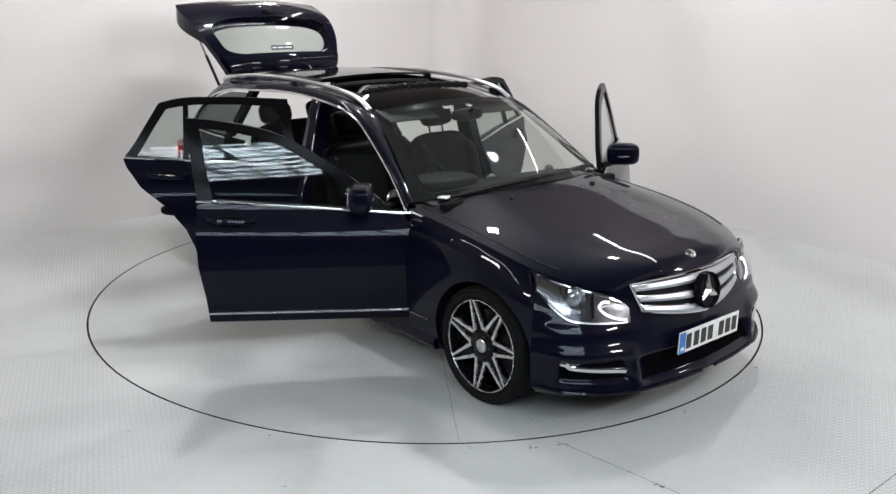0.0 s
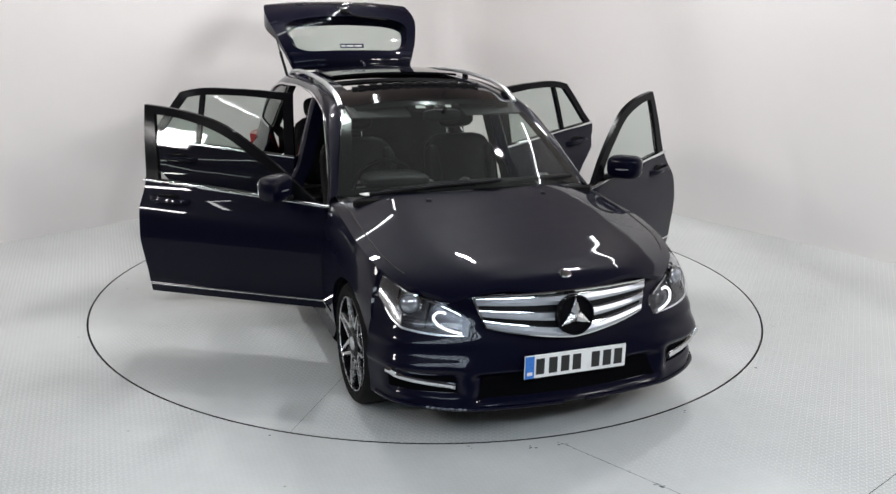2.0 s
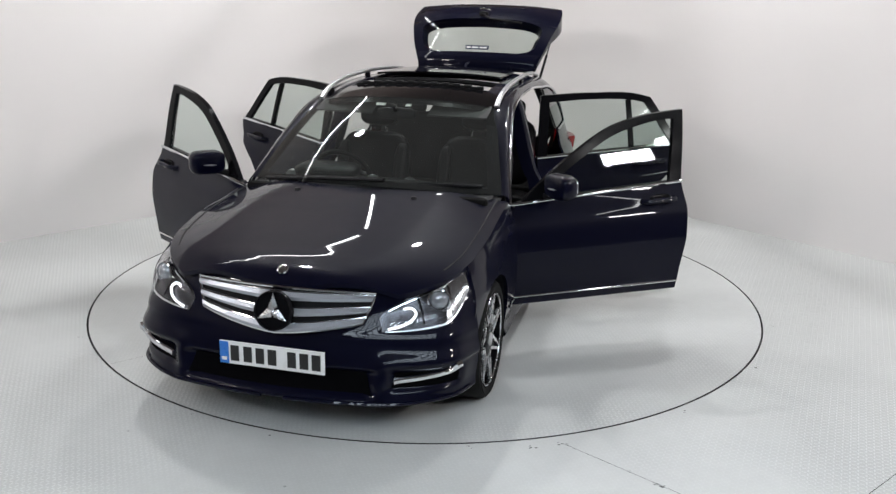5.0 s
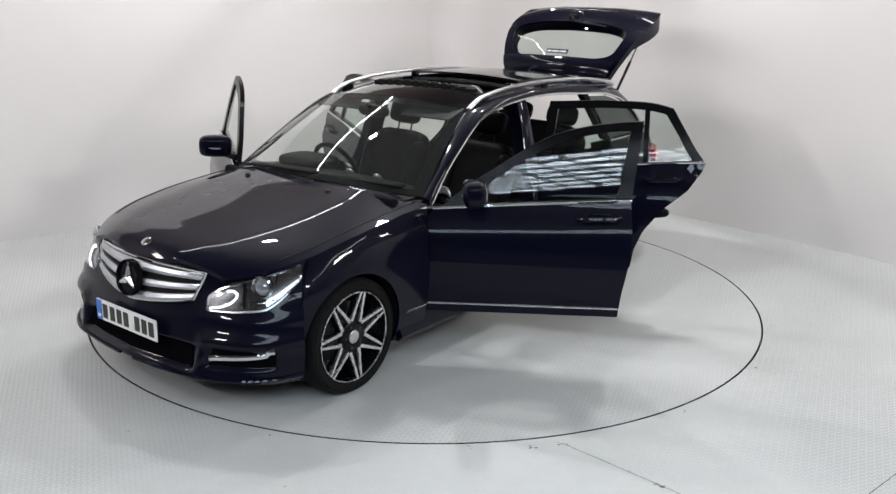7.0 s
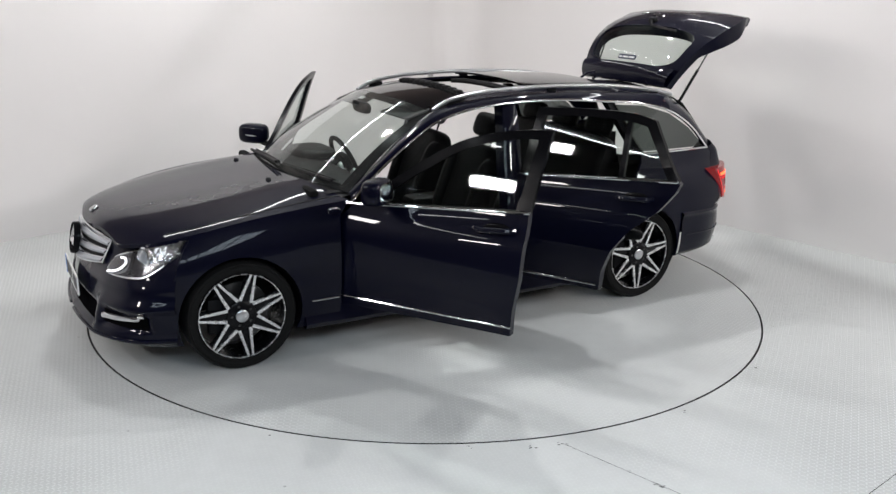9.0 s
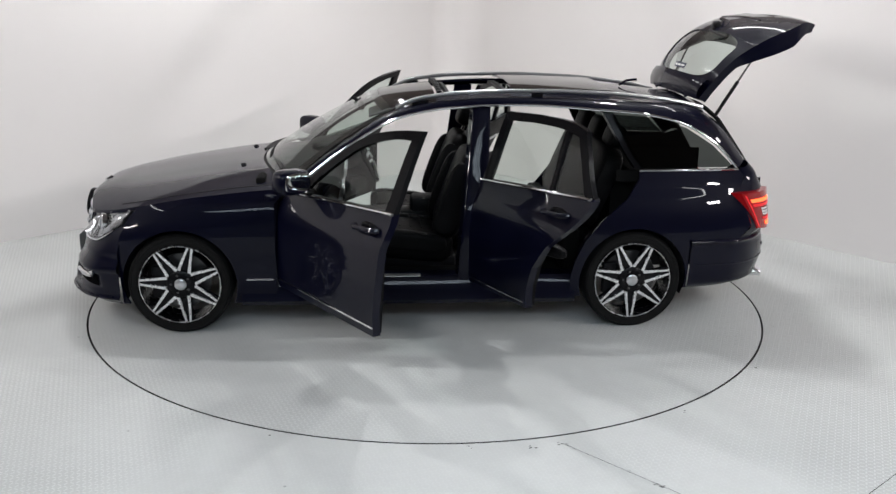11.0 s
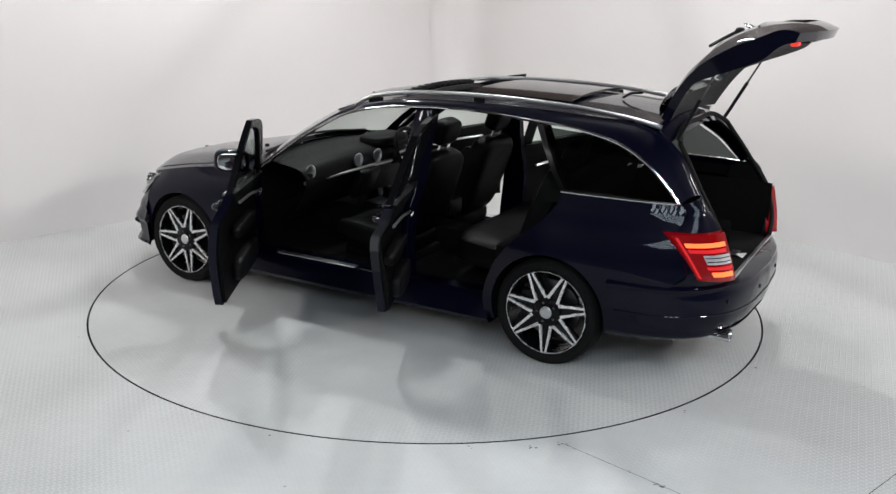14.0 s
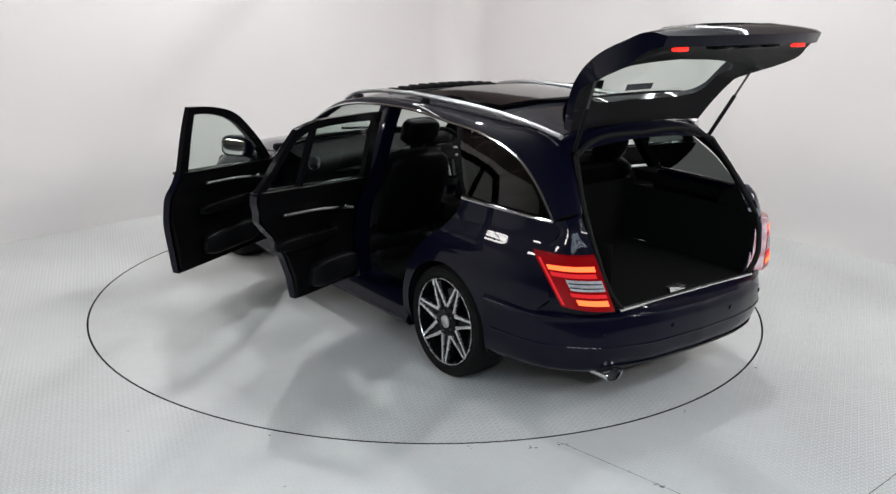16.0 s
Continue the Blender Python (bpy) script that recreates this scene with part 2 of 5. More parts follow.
def pillow(bm, c, size, e=0.4, m=None, nu=20, nv=12):
    """A rounded block (superellipsoid)."""
    def sp(a, p):
        return math.copysign(abs(a) ** p, a)
    mm = Matrix.Translation(c) @ (m if m is not None else Matrix())
    rows = []
    for j in range(nv + 1):
        v = -math.pi / 2 + math.pi * j / nv
        rows.append([mm @ Vector((size[0] / 2 * sp(math.cos(v), e) * sp(math.cos(u), e),
                                  size[1] / 2 * sp(math.cos(v), e) * sp(math.sin(u), e),
                                  size[2] / 2 * sp(math.sin(v), e))) for u in (2 * math.pi * i / nu for i in range(nu))])
    grid(bm, rows, True)


def lathe(bm, profile, axis_m, n=48):
    """Turns (radius, height) rows round the z axis of axis_m."""
    rows = []
    for r, h in profile:
        rows.append([axis_m @ Vector((r * math.cos(a), r * math.sin(a), h)) for a in (2 * math.pi * k / n for k in range(n))])
    return grid(bm, rows, True)


def B():
    return bmesh.new()


# ------------------------------------------------------------------ the room
CORNER = Vector((0.316, 4.657, 0))
LEFT, RIGHT = Vector((-0.7201, -0.6938, 0)), Vector((0.6529, -0.7575, 0))
ROOM_H, RUN = 5.2, 13.0
WALL_H = 2.4     # white studio walls; unseen dark wall added above to darken reflections, dark hall behind


def wall(name, a, b, label, z0, z1, material):
    bm = B()
    d = (b - a).normalized()
    n = Vector((-d.y, d.x, 0))
    mid = (CORNER + LEFT * RUN + RIGHT * RUN + CORNER) / 2
    if (mid - a).dot(n) > 0:
        n = -n
    k = 24
    rows = []
    for z in (z0, z1):
        rows.append([a + d * ((b - a).length * i / k) + Vector((0, 0, z)) for i in range(k + 1)])
    for z in (z1, z0):
        rows.append([a + d * ((b - a).length * i / k) + n * 0.2 + Vector((0, 0, z)) for i in range(k + 1)])
    rows.append(rows[0])
    grid(bm, rows)
    return tagged(part(name, bm, material), label, "wall", kind="structure")


PL, PR = CORNER + LEFT * RUN, CORNER + RIGHT * RUN
PB = PL + PR - CORNER
wall("wall_north_west", CORNER, PL, "plain off-white painted studio wall", 0, WALL_H, WALL)
wall("wall_north_east", CORNER, PR, "plain off-white painted studio wall", 0, WALL_H, WALL)
wall("upper_wall_west", CORNER, PL, "unseen dark upper wall, added to darken the car's reflections", WALL_H, ROOM_H, HALL)
wall("upper_wall_east", CORNER, PR, "unseen dark upper wall, added to darken the car's reflections", WALL_H, ROOM_H, HALL)
wall("wall_south_west", PL, PB, "plain dark wall of the hall", 0, ROOM_H, HALL)
wall("wall_south_east", PR, PB, "plain dark wall of the hall", 0, ROOM_H, HALL)
bm = B()
f = bm.faces.new([bm.verts.new(p + Vector((0, 0, ROOM_H))) for p in (CORNER, PL, PB, PR)])
r = bmesh.ops.extrude_face_region(bm, geom=[f])
bmesh.ops.translate(bm, vec=(0, 0, 0.15), verts=[v for v in r["geom"] if isinstance(v, bmesh.types.BMVert)])
tagged(part("ceiling", bm, CEIL), "plain dark hall ceiling", "ceiling", kind="structure")

bm = B()
cove = []
for i in range(15):
    k = i / 14
    a, b = CORNER + LEFT * 0.45, CORNER + RIGHT * 0.45
    cove.append(a * (1 - k) ** 2 + CORNER * (2 * k * (1 - k)) + b * k * k + (LEFT + RIGHT) * 0.003)
grid(bm, [[p + Vector((0, 0, z)) for p in cove] for z in (0.0, WALL_H)])
tagged(part("corner_cove", bm, WALL, angle=60), "rounded off-white corner between the studio walls", "wall", kind="structure")

# floor with a round well for the turntable
R_RING = 2.241
bm = B()
N = 160
rim_in = [Vector((R_RING * math.cos(2 * math.pi * i / N), R_RING * math.sin(2 * math.pi * i / N), 0)) for i in range(N)]
rim_low = [p + Vector((0, 0, -0.06)) for p in rim_in]


def to_room_edge(p):
    d = p.normalized()
    best = 40.0
    for a, b in ((CORNER, PL), (PL, PB), (PB, PR), (PR, CORNER)):
        e = b - a
        den = d.x * e.y - d.y * e.x
        if abs(den) > 1e-6:
            k = (a.x * e.y - a.y * e.x) / den
            if k > 0:
                best = min(best, k)
    return d * (best + 0.1)


far = [to_room_edge(p) for p in rim_in]
rows = [rim_in] + [[a.lerp(b, k) for a, b in zip(rim_in, far)] for k in (0.1, 0.3, 0.6, 1.0)]
grid(bm, rows, True)
tagged(part("floor", bm, FLOOR, angle=30), "light grey painted steel tread-plate floor, lightly scuffed", "floor", kind="structure")
bm = B()
grid(bm, [[p * 0.97 for p in rim_low], rim_low, [p + Vector((0, 0, -0.0005)) for p in rim_in]], True)
tagged(part("turntable_well", bm, DARK_GAP), "dark bottom of the turntable's well", "well", kind="structure")

turntable = B()
lathe(turntable, [(0.0, 0.0), (0.8, 0.0), (1.6, 0.0), (R_RING - 0.012, 0.0)], Matrix(), N)
turntable = tagged(part("turntable", turntable, TABLE, angle=30), "round light grey steel turntable flush with the floor", "turntable")


bm = B()
lathe(bm, [(R_RING - 0.012, -0.0005), (R_RING - 0.0115, -0.05)], Matrix(), N)
part("turntable_skirt", bm, DARK_GAP, turntable, "dark edge of the turntable")
# dark sheet added over the floor, out of view below and behind the camera
bm = B()
cap(bm, [bm.verts.new((x, y, 0.004)) for x, y in ((-9.0, -3.7), (-9.0, -14.5), (9.0, -14.5), (9.0, -3.7))])
tagged(part("dark_floor_sheet", bm, DARKFLOOR), "unseen dark floor sheet added below and behind the camera", "floor", kind="structure")


def seam(a, b, w):
    bm = B()
    a, b = Vector(a), Vector(b)
    n = Vector((-(b - a).y, (b - a).x, 0)).normalized() * w / 2
    z = Vector((0, 0, 0.0012))
    cap(bm, [bm.verts.new(q + z) for q in (a + n, a - n, b - n, b + n)])
    return bm


s1 = part("seam", seam((0.64, -2.225, 0), (1.6, -3.167, 0), 0.0025), DARK_GAP)
s2 = part("seam", seam((1.6, -2.88, 0), (3.4, -1.39, 0), 0.0035), DARK_GAP)
for s in (s1, s2):
    tagged(s, "thin dark joint between floor plates", "floor joint", kind="structure")
# chipped paint round the well and along the joint
random.seed(5)
bm = B()
for cx, cy in ((0.494, -2.262), (0.52, -2.259), (0.63, -2.23), (0.66, -2.235), (0.994, -2.58), (1.02, -2.6), (0.90, -2.48), (2.20, -0.66), (1.87, -1.32),
               (1.32, -1.88), (-1.14, -1.97), (-0.74, -2.16), (-2.07, -0.98), (-1.7, -1.52), (0.2, -2.27)):
    for q in range(random.randint(1, 3)):
        x, y, w = cx + random.uniform(-0.02, 0.02), cy + random.uniform(-0.015, 0.015), random.uniform(0.003, 0.008)
        cap(bm, [bm.verts.new((x + w * random.uniform(0.6, 1.4) * math.cos(a), y + 0.6 * w * math.sin(a), 0.0013)) for a in (0, 1.1, 2.3, 3.2, 4.4, 5.3)])
tagged(part("paint_chips", bm, DARK_GAP, smooth=False), "small dark chips in the grey floor paint", "paint chips", kind="stuff")
# joints across the turntable, which turn with it
for a in (323.7,):
    c0, s0 = math.cos(radians(a)), math.sin(radians(a))
    part("plate_joint", seam((0.2 * c0, 0.2 * s0, 0), (2.22 * c0, 2.22 * s0, 0), 0.0025), mat("joint_grey", (0.16, 0.16, 0.16), 0.7), turntable)


# ------------------------------------------------------------------ lights of the studio
def area(name, at, aim, sx, sy, watts, colour):
    l = bpy.data.lights.new(name, "AREA")
    l.shape, l.size, l.size_y, l.energy, l.color = "RECTANGLE", sx, sy, watts, colour
    ob = new(name, l)
    ob.matrix_basis = look(at, aim)
    return ob


# lattice of light panels over and behind the camera
bm = B()
bars = B()
LX0, LX1, LY0, LY1, LZ = -2.7, 2.7, -7.7, -5.8, 3.6
nx, ny = 12, 7
for i in range(nx):
    for j in range(ny):
        x0, y0 = LX0 + (LX1 - LX0) * i / nx, LY0 + (LY1 - LY0) * j / ny
        x1, y1 = LX0 + (LX1 - LX0) * (i + 1) / nx, LY0 + (LY1 - LY0) * (j + 1) / ny
        cap(bm, [bm.verts.new(v) for v in ((x0 + .033, y0 + .045, LZ), (x1 - .033, y0 + .045, LZ), (x1 - .033, y1 - .045, LZ), (x0 + .033, y1 - .045, LZ))])
for i in range(nx + 1):
    box(bars, (LX0 + (LX1 - LX0) * i / nx, (LY0 + LY1) / 2, LZ + 0.01), (0.066, LY1 - LY0, 0.05))
for j in range(ny + 1):
    box(bars, ((LX0 + LX1) / 2, LY0 + (LY1 - LY0) * j / ny, LZ + 0.012), (LX1 - LX0, 0.09, 0.05))
lattice = tagged(part("lattice_light", bars, HOUSING, smooth=False, m=Matrix.Translation((0, -6.75, 0)) @ Matrix.Rotation(radians(24), 4, "Z") @ Matrix.Translation((0, 6.75, 0))), "large ceiling light with a lattice of white panels", "ceiling light")
part("diffuser", bm, PANEL_LIGHT, lattice, "glowing white panels", smooth=False)


def tube_light(a, b):
    """A bare fluorescent tube on its batten."""
    a, b = Vector(a), Vector(b)
    bm = B()
    tube(bm, [a + Vector((0, 0, 0.07)), b + Vector((0, 0, 0.07))], 0.04, 6)
    ob = tagged(part("tube_light", bm, HOUSING), "long white fluorescent tube light under the ceiling", "ceiling light", "tube lights")
    bm = B()
    tube(bm, [a, b], 0.019, 8)
    part("tube", bm, TUBE, ob, "glowing white tube")
    for e in (a, b):
        bm = B()
        box(bm, e + Vector((0, 0, 0.04)), (0.05, 0.05, 0.12), 0.005)
        part("tube_holder", bm, HOUSING, ob)
    return ob


tube_light((-0.72, 3.4, 3.15), (-0.7, 2.0, 3.15))
tube_light((-0.75, 1.85, 3.15), (-2.9, -0.2, 3.15))
tube_light((2.0, 2.4, 3.15), (2.6, 0.0, 3.15))
tube_light((-3.6, -1.0, 3.15), (-3.2, -3.4, 3.15))
tube_light((3.3, -1.2, 3.15), (3.6, -3.6, 3.15))


def flood(at, aim, sx, sy, watts, colour):
    """A flat studio light in its housing."""
    area("flood_lamp", at, aim, sx, sy, watts, colour)
    m = look(at, aim)
    bm = B()
    box(bm, (0, 0, 0.05), (sx + 0.1, sy + 0.1, 0.08), 0.01)
    ob = tagged(part("studio_light", bm, HOUSING, m=m), "flat white studio light in a grey housing with added louvre bars", "studio light", "studio lights")
    # unseen bars added before the lamp to put lines into its reflections
    bm = B()
    for i in range(1, 4):
        box(bm, (-sx / 2 + sx * i / 4, 0, -0.02), (0.006, sy, 0.01))
    box(bm, (0, 0, -0.021), (sx, 0.006, 0.01))
    part("louvre", bm, HOUSING, ob, smooth=False)
    return ob


for y, z, aim_y, left, right in ((-0.6, 3.25, 1.2, 25, 38), (-2.5, 3.35, 1.6, 45, 62), (-4.5, 3.2, 2.0, 68, 86)):
    flood((-4.9, y, z), (0.9, aim_y, 1.0), 0.6, 0.28, left, (1.0, 0.957, 0.945))
    flood((4.9, y, z), (-0.7, aim_y, 1.0), 0.6, 0.28, right, (1.0, 0.97, 0.972))
# smaller ones high behind the car, which throw the door shadows forwards
for x, y, watts in ((-1.6, 1.3, 78), (0.35, 2.3, 84), (2.1, 1.1, 78)):
    flood((x, y, 4.5), (0.2 * x, -1.0, 0), 0.2, 0.15, watts, (0.98, 0.985, 1.0))


# ------------------------------------------------------------------ the car: forms (x ahead, y to its left, z up; origin between the axles)
car = tagged(new("estate_car"), "dark navy metallic estate car with all doors and tailgate open", "car")
WX, WR = 1.38, 0.305           # half wheelbase, axle height
half_width = spline([-2.45, -2.3, -2.15, -2.0, -1.7, -1.38, -0.9, 0, 0.8, 1.38, 1.6, 1.75, 1.9, 2.0],
                    [0.70, 0.765, 0.81, 0.848, 0.877, 0.888, 0.882, 0.886, 0.886, 0.886, 0.872, 0.85, 0.80, 0.74])
tuck = spline([0.15, 0.25, 0.34, 0.46, 0.58, 0.68, 0.76, 0.82, 0.87, 0.93, 0.98, 1.1, 1.2, 1.3, 1.38, 1.45],
              [-0.055, -0.03, -0.014, -0.004, 0.0, -0.006, -0.022, -0.048, -0.076, -0.096, -0.112, -0.145, -0.174, -0.207, -0.24, -0.28])


def side_y(x, z):
    """Half width of the body at x, z, with a soft crease that rises to the rear."""
    crease = 0.70 + 0.045 * (1.2 - x)
    return half_width(x) + tuck(z) + 0.0045 * math.exp(-((z - crease) / 0.035) ** 2) * min(1, max(0, (1.4 - x) / 0.5))


def belt_z(x):
    return 0.866 + (0.985 - 0.866) * min(1, max(0, (0.72 - x) / 2.1)) ** 0.9


def panel(name, outline, side, material, parent, off=0.0, thick=0.018, step=0.045, label="", m=None, deep=None, fn=None):
    """A pressed sheet: an outline in x, z laid on the car's side, with its edge turned in."""
    fn = fn or side_y
    bm = B()
    vs = [bm.verts.new((x, 0, z)) for x, z in outline]
    bm.faces.new(vs)
    xs, zs = [p[0] for p in outline], [p[1] for p in outline]
    for k in range(math.floor(min(xs) / step) + 1, math.ceil(max(xs) / step)):
        bmesh.ops.bisect_plane(bm, geom=bm.verts[:] + bm.edges[:] + bm.faces[:], plane_co=(k * step + 1e-4, 0, 0), plane_no=(1, 0, 0), dist=1e-5)
    for k in range(math.floor(min(zs) / step) + 1, math.ceil(max(zs) / step)):
        bmesh.ops.bisect_plane(bm, geom=bm.verts[:] + bm.edges[:] + bm.faces[:], plane_co=(0, 0, k * step + 1e-4), plane_no=(0, 0, 1), dist=1e-5)
    bmesh.ops.remove_doubles(bm, verts=bm.verts, dist=1e-4)
    for v in bm.verts:
        v.co.y = side * (fn(v.co.x, v.co.z) + off)
    edges = [e for e in bm.edges if e.is_boundary]
    r = bmesh.ops.extrude_edge_only(bm, edges=edges)
    for v in r["geom"]:
        if isinstance(v, bmesh.types.BMVert):
            v.co.y -= side * thick
    bmesh.ops.recalc_face_normals(bm, faces=bm.faces)
    return part(name, bm, material, parent, label, m=m, angle=35)


def arc(cx, cz, r, a0, a1, n=18):
    return [(cx + r * math.cos(radians(a0 + (a1 - a0) * i / n)), cz + r * math.sin(radians(a0 + (a1 - a0) * i / n))) for i in range(n + 1)]


# glass-house line (chrome) and roof edge, as x, z and x, y, z
CHROME_XZ = [(0.72, 0.866), (0.55, 1.0), (0.33, 1.150), (0.10, 1.274), (-0.11, 1.327), (-0.36, 1.352), (-0.81, 1.360),
             (-1.14, 1.338), (-1.47, 1.310), (-1.72, 1.244), (-1.89, 1.14), (-2.04, 0.985)]
chrome_line = line([(x, side_y(x, z), z) for x, z in CHROME_XZ], 60)
ROOF_EDGE = [(0.715, 0.765, 0.912), (0.55, 0.712, 1.03), (0.34, 0.648, 1.175), (0.10, 0.585, 1.318), (-0.11, 0.575, 1.366), (-0.36, 0.570, 1.392),
             (-0.81, 0.565, 1.402), (-1.14, 0.555, 1.395), (-1.50, 0.535, 1.377), (-1.80, 0.52, 1.345), (-1.96, 0.56, 1.24), (-2.12, 0.63, 1.03)]
roof_edge = line(ROOF_EDGE, 60)


def mirrored(p, s):
    return Vector((p[0], p[1] * s, p[2]))


for s in (1, -1):
    # pillar and cant rail between glass and roof
    bm = B()
    rows = []
    for a, b in zip(chrome_line, roof_edge):
        mid = (a + b) / 2 + Vector((0, 0.012, 0.014))
        rows.append([mirrored(q, s) for q in (a + Vector((0, -0.02, -0.005)), a, a.lerp(mid, 0.6) + Vector((0, 0.004, 0.003)), mid, mid.lerp(b, 0.6) + Vector((0, 0, 0.003)), b, b + Vector((0, -0.03, -0.012)))])
    grid(bm, rows)
    part("roof_pillar", bm, PAINT, car, angle=60)
    bm = B()
    tube(bm, [mirrored(p + Vector((0, 0.004, 0)), s) for p in chrome_line], 0.0078, 8)
    part("window_trim", bm, CHROME, car, "bright chrome window surround")
    # roof rail
    rail = line([(0.085, 0.585, 1.328), (0.0, 0.585, 1.372), (-0.20, 0.585, 1.413), (-0.55, 0.582, 1.436), (-1.0, 0.572, 1.436), (-1.45, 0.552, 1.408), (-1.7, 0.535, 1.374), (-1.85, 0.522, 1.342)], 40)
    bm = B()
    tube(bm, [mirrored(p, s) for p in rail], 0.017, 8, 0.8)
    r_ob = part("roof_rail", bm, SATIN, car, "satin aluminium roof rail")
    for x in (-0.06, -0.78, -1.66):
        p = min(rail, key=lambda q: abs(q.x - x))
        bm = B()
        box(bm, (x, s * p.y, p.z - 0.03), (0.10 if x != -0.78 else 0.07, 0.022, 0.05), 0.006)
        part("rail_foot", bm, GLOSSBLACK, r_ob)

# ---- roof with its opened glass panel
roof_mid = spline([-1.82, -1.5, -1.0, -0.5, -0.2, 0.0, 0.18], [1.375, 1.41, 1.432, 1.432, 1.418, 1.392, 1.352])
edge_y = spline([p[0] for p in ROOF_EDGE[3:10]][::-1], [p[1] for p in ROOF_EDGE[3:10]][::-1])
edge_z = spline([p[0] for p in ROOF_EDGE[3:10]][::-1], [p[2] for p in ROOF_EDGE[3:10]][::-1])


def roof_at(x, k, up=0.0):
    """k from -1 to 1 across the roof."""
    xf = x + (0.09 * (1 - k * k) * max(0, min(1, (x + 0.15) / 0.25)))    # the front edge bows forwards
    return Vector((xf, k * edge_y(x), edge_z(x) + (roof_mid(x) - edge_z(x)) * (1 - abs(k) ** 2.4) + up))


def roof_patch(name, x0, x1, k0, k1, material, up=0.0, label="", thick=0.014, parent=None):
    bm = B()
    nx, nk = 14, 18
    top = [[roof_at(x0 + (x1 - x0) * i / nx, k0 + (k1 - k0) * j / nk, up) for j in range(nk + 1)] for i in range(nx + 1)]
    grid(bm, top)
    bm.normal_update()
    r = bmesh.ops.extrude_edge_only(bm, edges=[e for e in bm.edges if e.is_boundary])
    for v in r["geom"]:
        if isinstance(v, bmesh.types.BMVert):
            v.co.z -= thick
    return part(name, bm, material, parent or car, label, angle=35)


roof_patch("roof_panel", -1.82, -0.86, -1, 1, PAINT)
roof_patch("roof_side", -0.86, -0.16, -1, -0.82, PAINT)
roof_patch("roof_side", -0.86, -0.16, 0.82, 1, PAINT)
roof_patch("roof_front_glass", -0.16, 0.10, -1, 1, ROOFGLASS, 0.0, "black glass strip over the windscreen")
roof_patch("sunroof_panel", -1.28, -0.64, -0.80, 0.80, ROOFGLASS, 0.028, "black glass sunroof panel slid back over the roof")
bm = B()
k = 22
for i in range(k):
    a = -0.72 + 1.44 * i / (k - 1)
    p = roof_at(-0.19, a, 0.004 + 0.006 * (i % 2))
    box(bm, p, (0.03, 0.05, 0.024), 0.004)
part("wind_deflector", bm, PLASTIC, car, "black raised wind deflector")
bm = B()
for x, w in ((-0.25, 0.02), (-0.62, 0.02)):
    tube(bm, [roof_at(x, -0.8 + 1.6 * i / 10, -0.03) for i in range(11)], w, 6)
part("sunroof_blind", bm, PLASTIC, car)
# headlining: inner skin under the roof
bm = B()
for x0, x1 in ((-1.75, -0.86),):
    grid(bm, [[roof_at(x0 + (x1 - x0) * i / 8, -0.97 + 1.94 * j / 12, -0.035) for j in range(13)] for i in range(9)])
part("headlining", bm, mat("grey_headlining", (0.06, 0.06, 0.062), 0.9, var=0.1), car)
bm = B()
tube(bm, [(-1.45, 0.0, 1.425), (-1.50, 0, 1.455), (-1.57, 0, 1.462)], 0.012, 8, 0.7)
part("aerial_fin", bm, PAINT, car)

# ---- windscreen
ws_top = [roof_at(0.10, k) + Vector((0.002, 0, 0)) for k in np.linspace(-1, 1, 21)]
ws_bot = [Vector((0.93 - 0.215 * abs(k) ** 2.2, 0.765 * k, 0.958 - 0.046 * k * k)) for k in np.linspace(-1, 1, 21)]


def ws_at(i, v):
    return ws_bot[i].lerp(ws_top[i], v) + Vector((0.55, 0, 0.8)).normalized() * 0.028 * math.sin(math.pi * v)


bm = B()
grid(bm, [[ws_at(i, v / 10) for i in range(21)] for v in range(11)])
part("windscreen", bm, SCREEN, car, "clear curved windscreen")
bm = B()
grid(bm, [[ws_at(i, v) - Vector((0.006, 0, 0.006)) for i in range(21)] for v in (0.0, 0.03, 0.06)])
grid(bm, [[ws_at(i, v) - Vector((0.006, 0, 0.006)) for i in range(21)] for v in (0.93, 0.97, 1.0)])
for a, b in ((0, 1), (19, 20)):
    grid(bm, [[ws_at(a, v / 10).lerp(ws_at(b, v / 10), q) - Vector((0.006, 0, 0.006)) for q in (0, 1)] for v in range(11)])
part("windscreen_border", bm, GLOSSBLACK, car)
for i, w in ((8.2, 0.06), (11.2, 0.035)):
    bm = B()
    i0 = int(i)
    p = ws_at(i0, 0.915) - Vector((0.009, 0, 0.009))
    q = (ws_at(i0, 0.95) - ws_at(i0, 0.88)).normalized()
    box(bm, p, (0.003, w, 0.028), 0, Matrix.Rotation(-math.atan2(q.x, q.z) * -1, 4, "Y"))
    part("sticker", bm, PAPER, car, "small pale paper sticker inside the windscreen")
for a, b, x0 in (((0.86, -0.62, 0.945), (0.93, 0.13, 0.995), 0), ((0.90, -0.02, 0.965), (0.775, 0.66, 0.965), 1)):
    bm = B()
    a, b = Vector(a), Vector(b)
    tube(bm, [a, a.lerp(b, 0.5) + Vector((0.012, 0, 0.008)), b], 0.010, 6)
    tube(bm, [a.lerp(b, 0.1) + Vector((-0.02, 0, 0.006)), a.lerp(b, 0.55) + Vector((-0.012, 0, 0.012)), b + Vector((-0.02, 0, 0.004))], 0.007, 6)
    part("wiper", bm, PLASTIC, car)
bm = B()
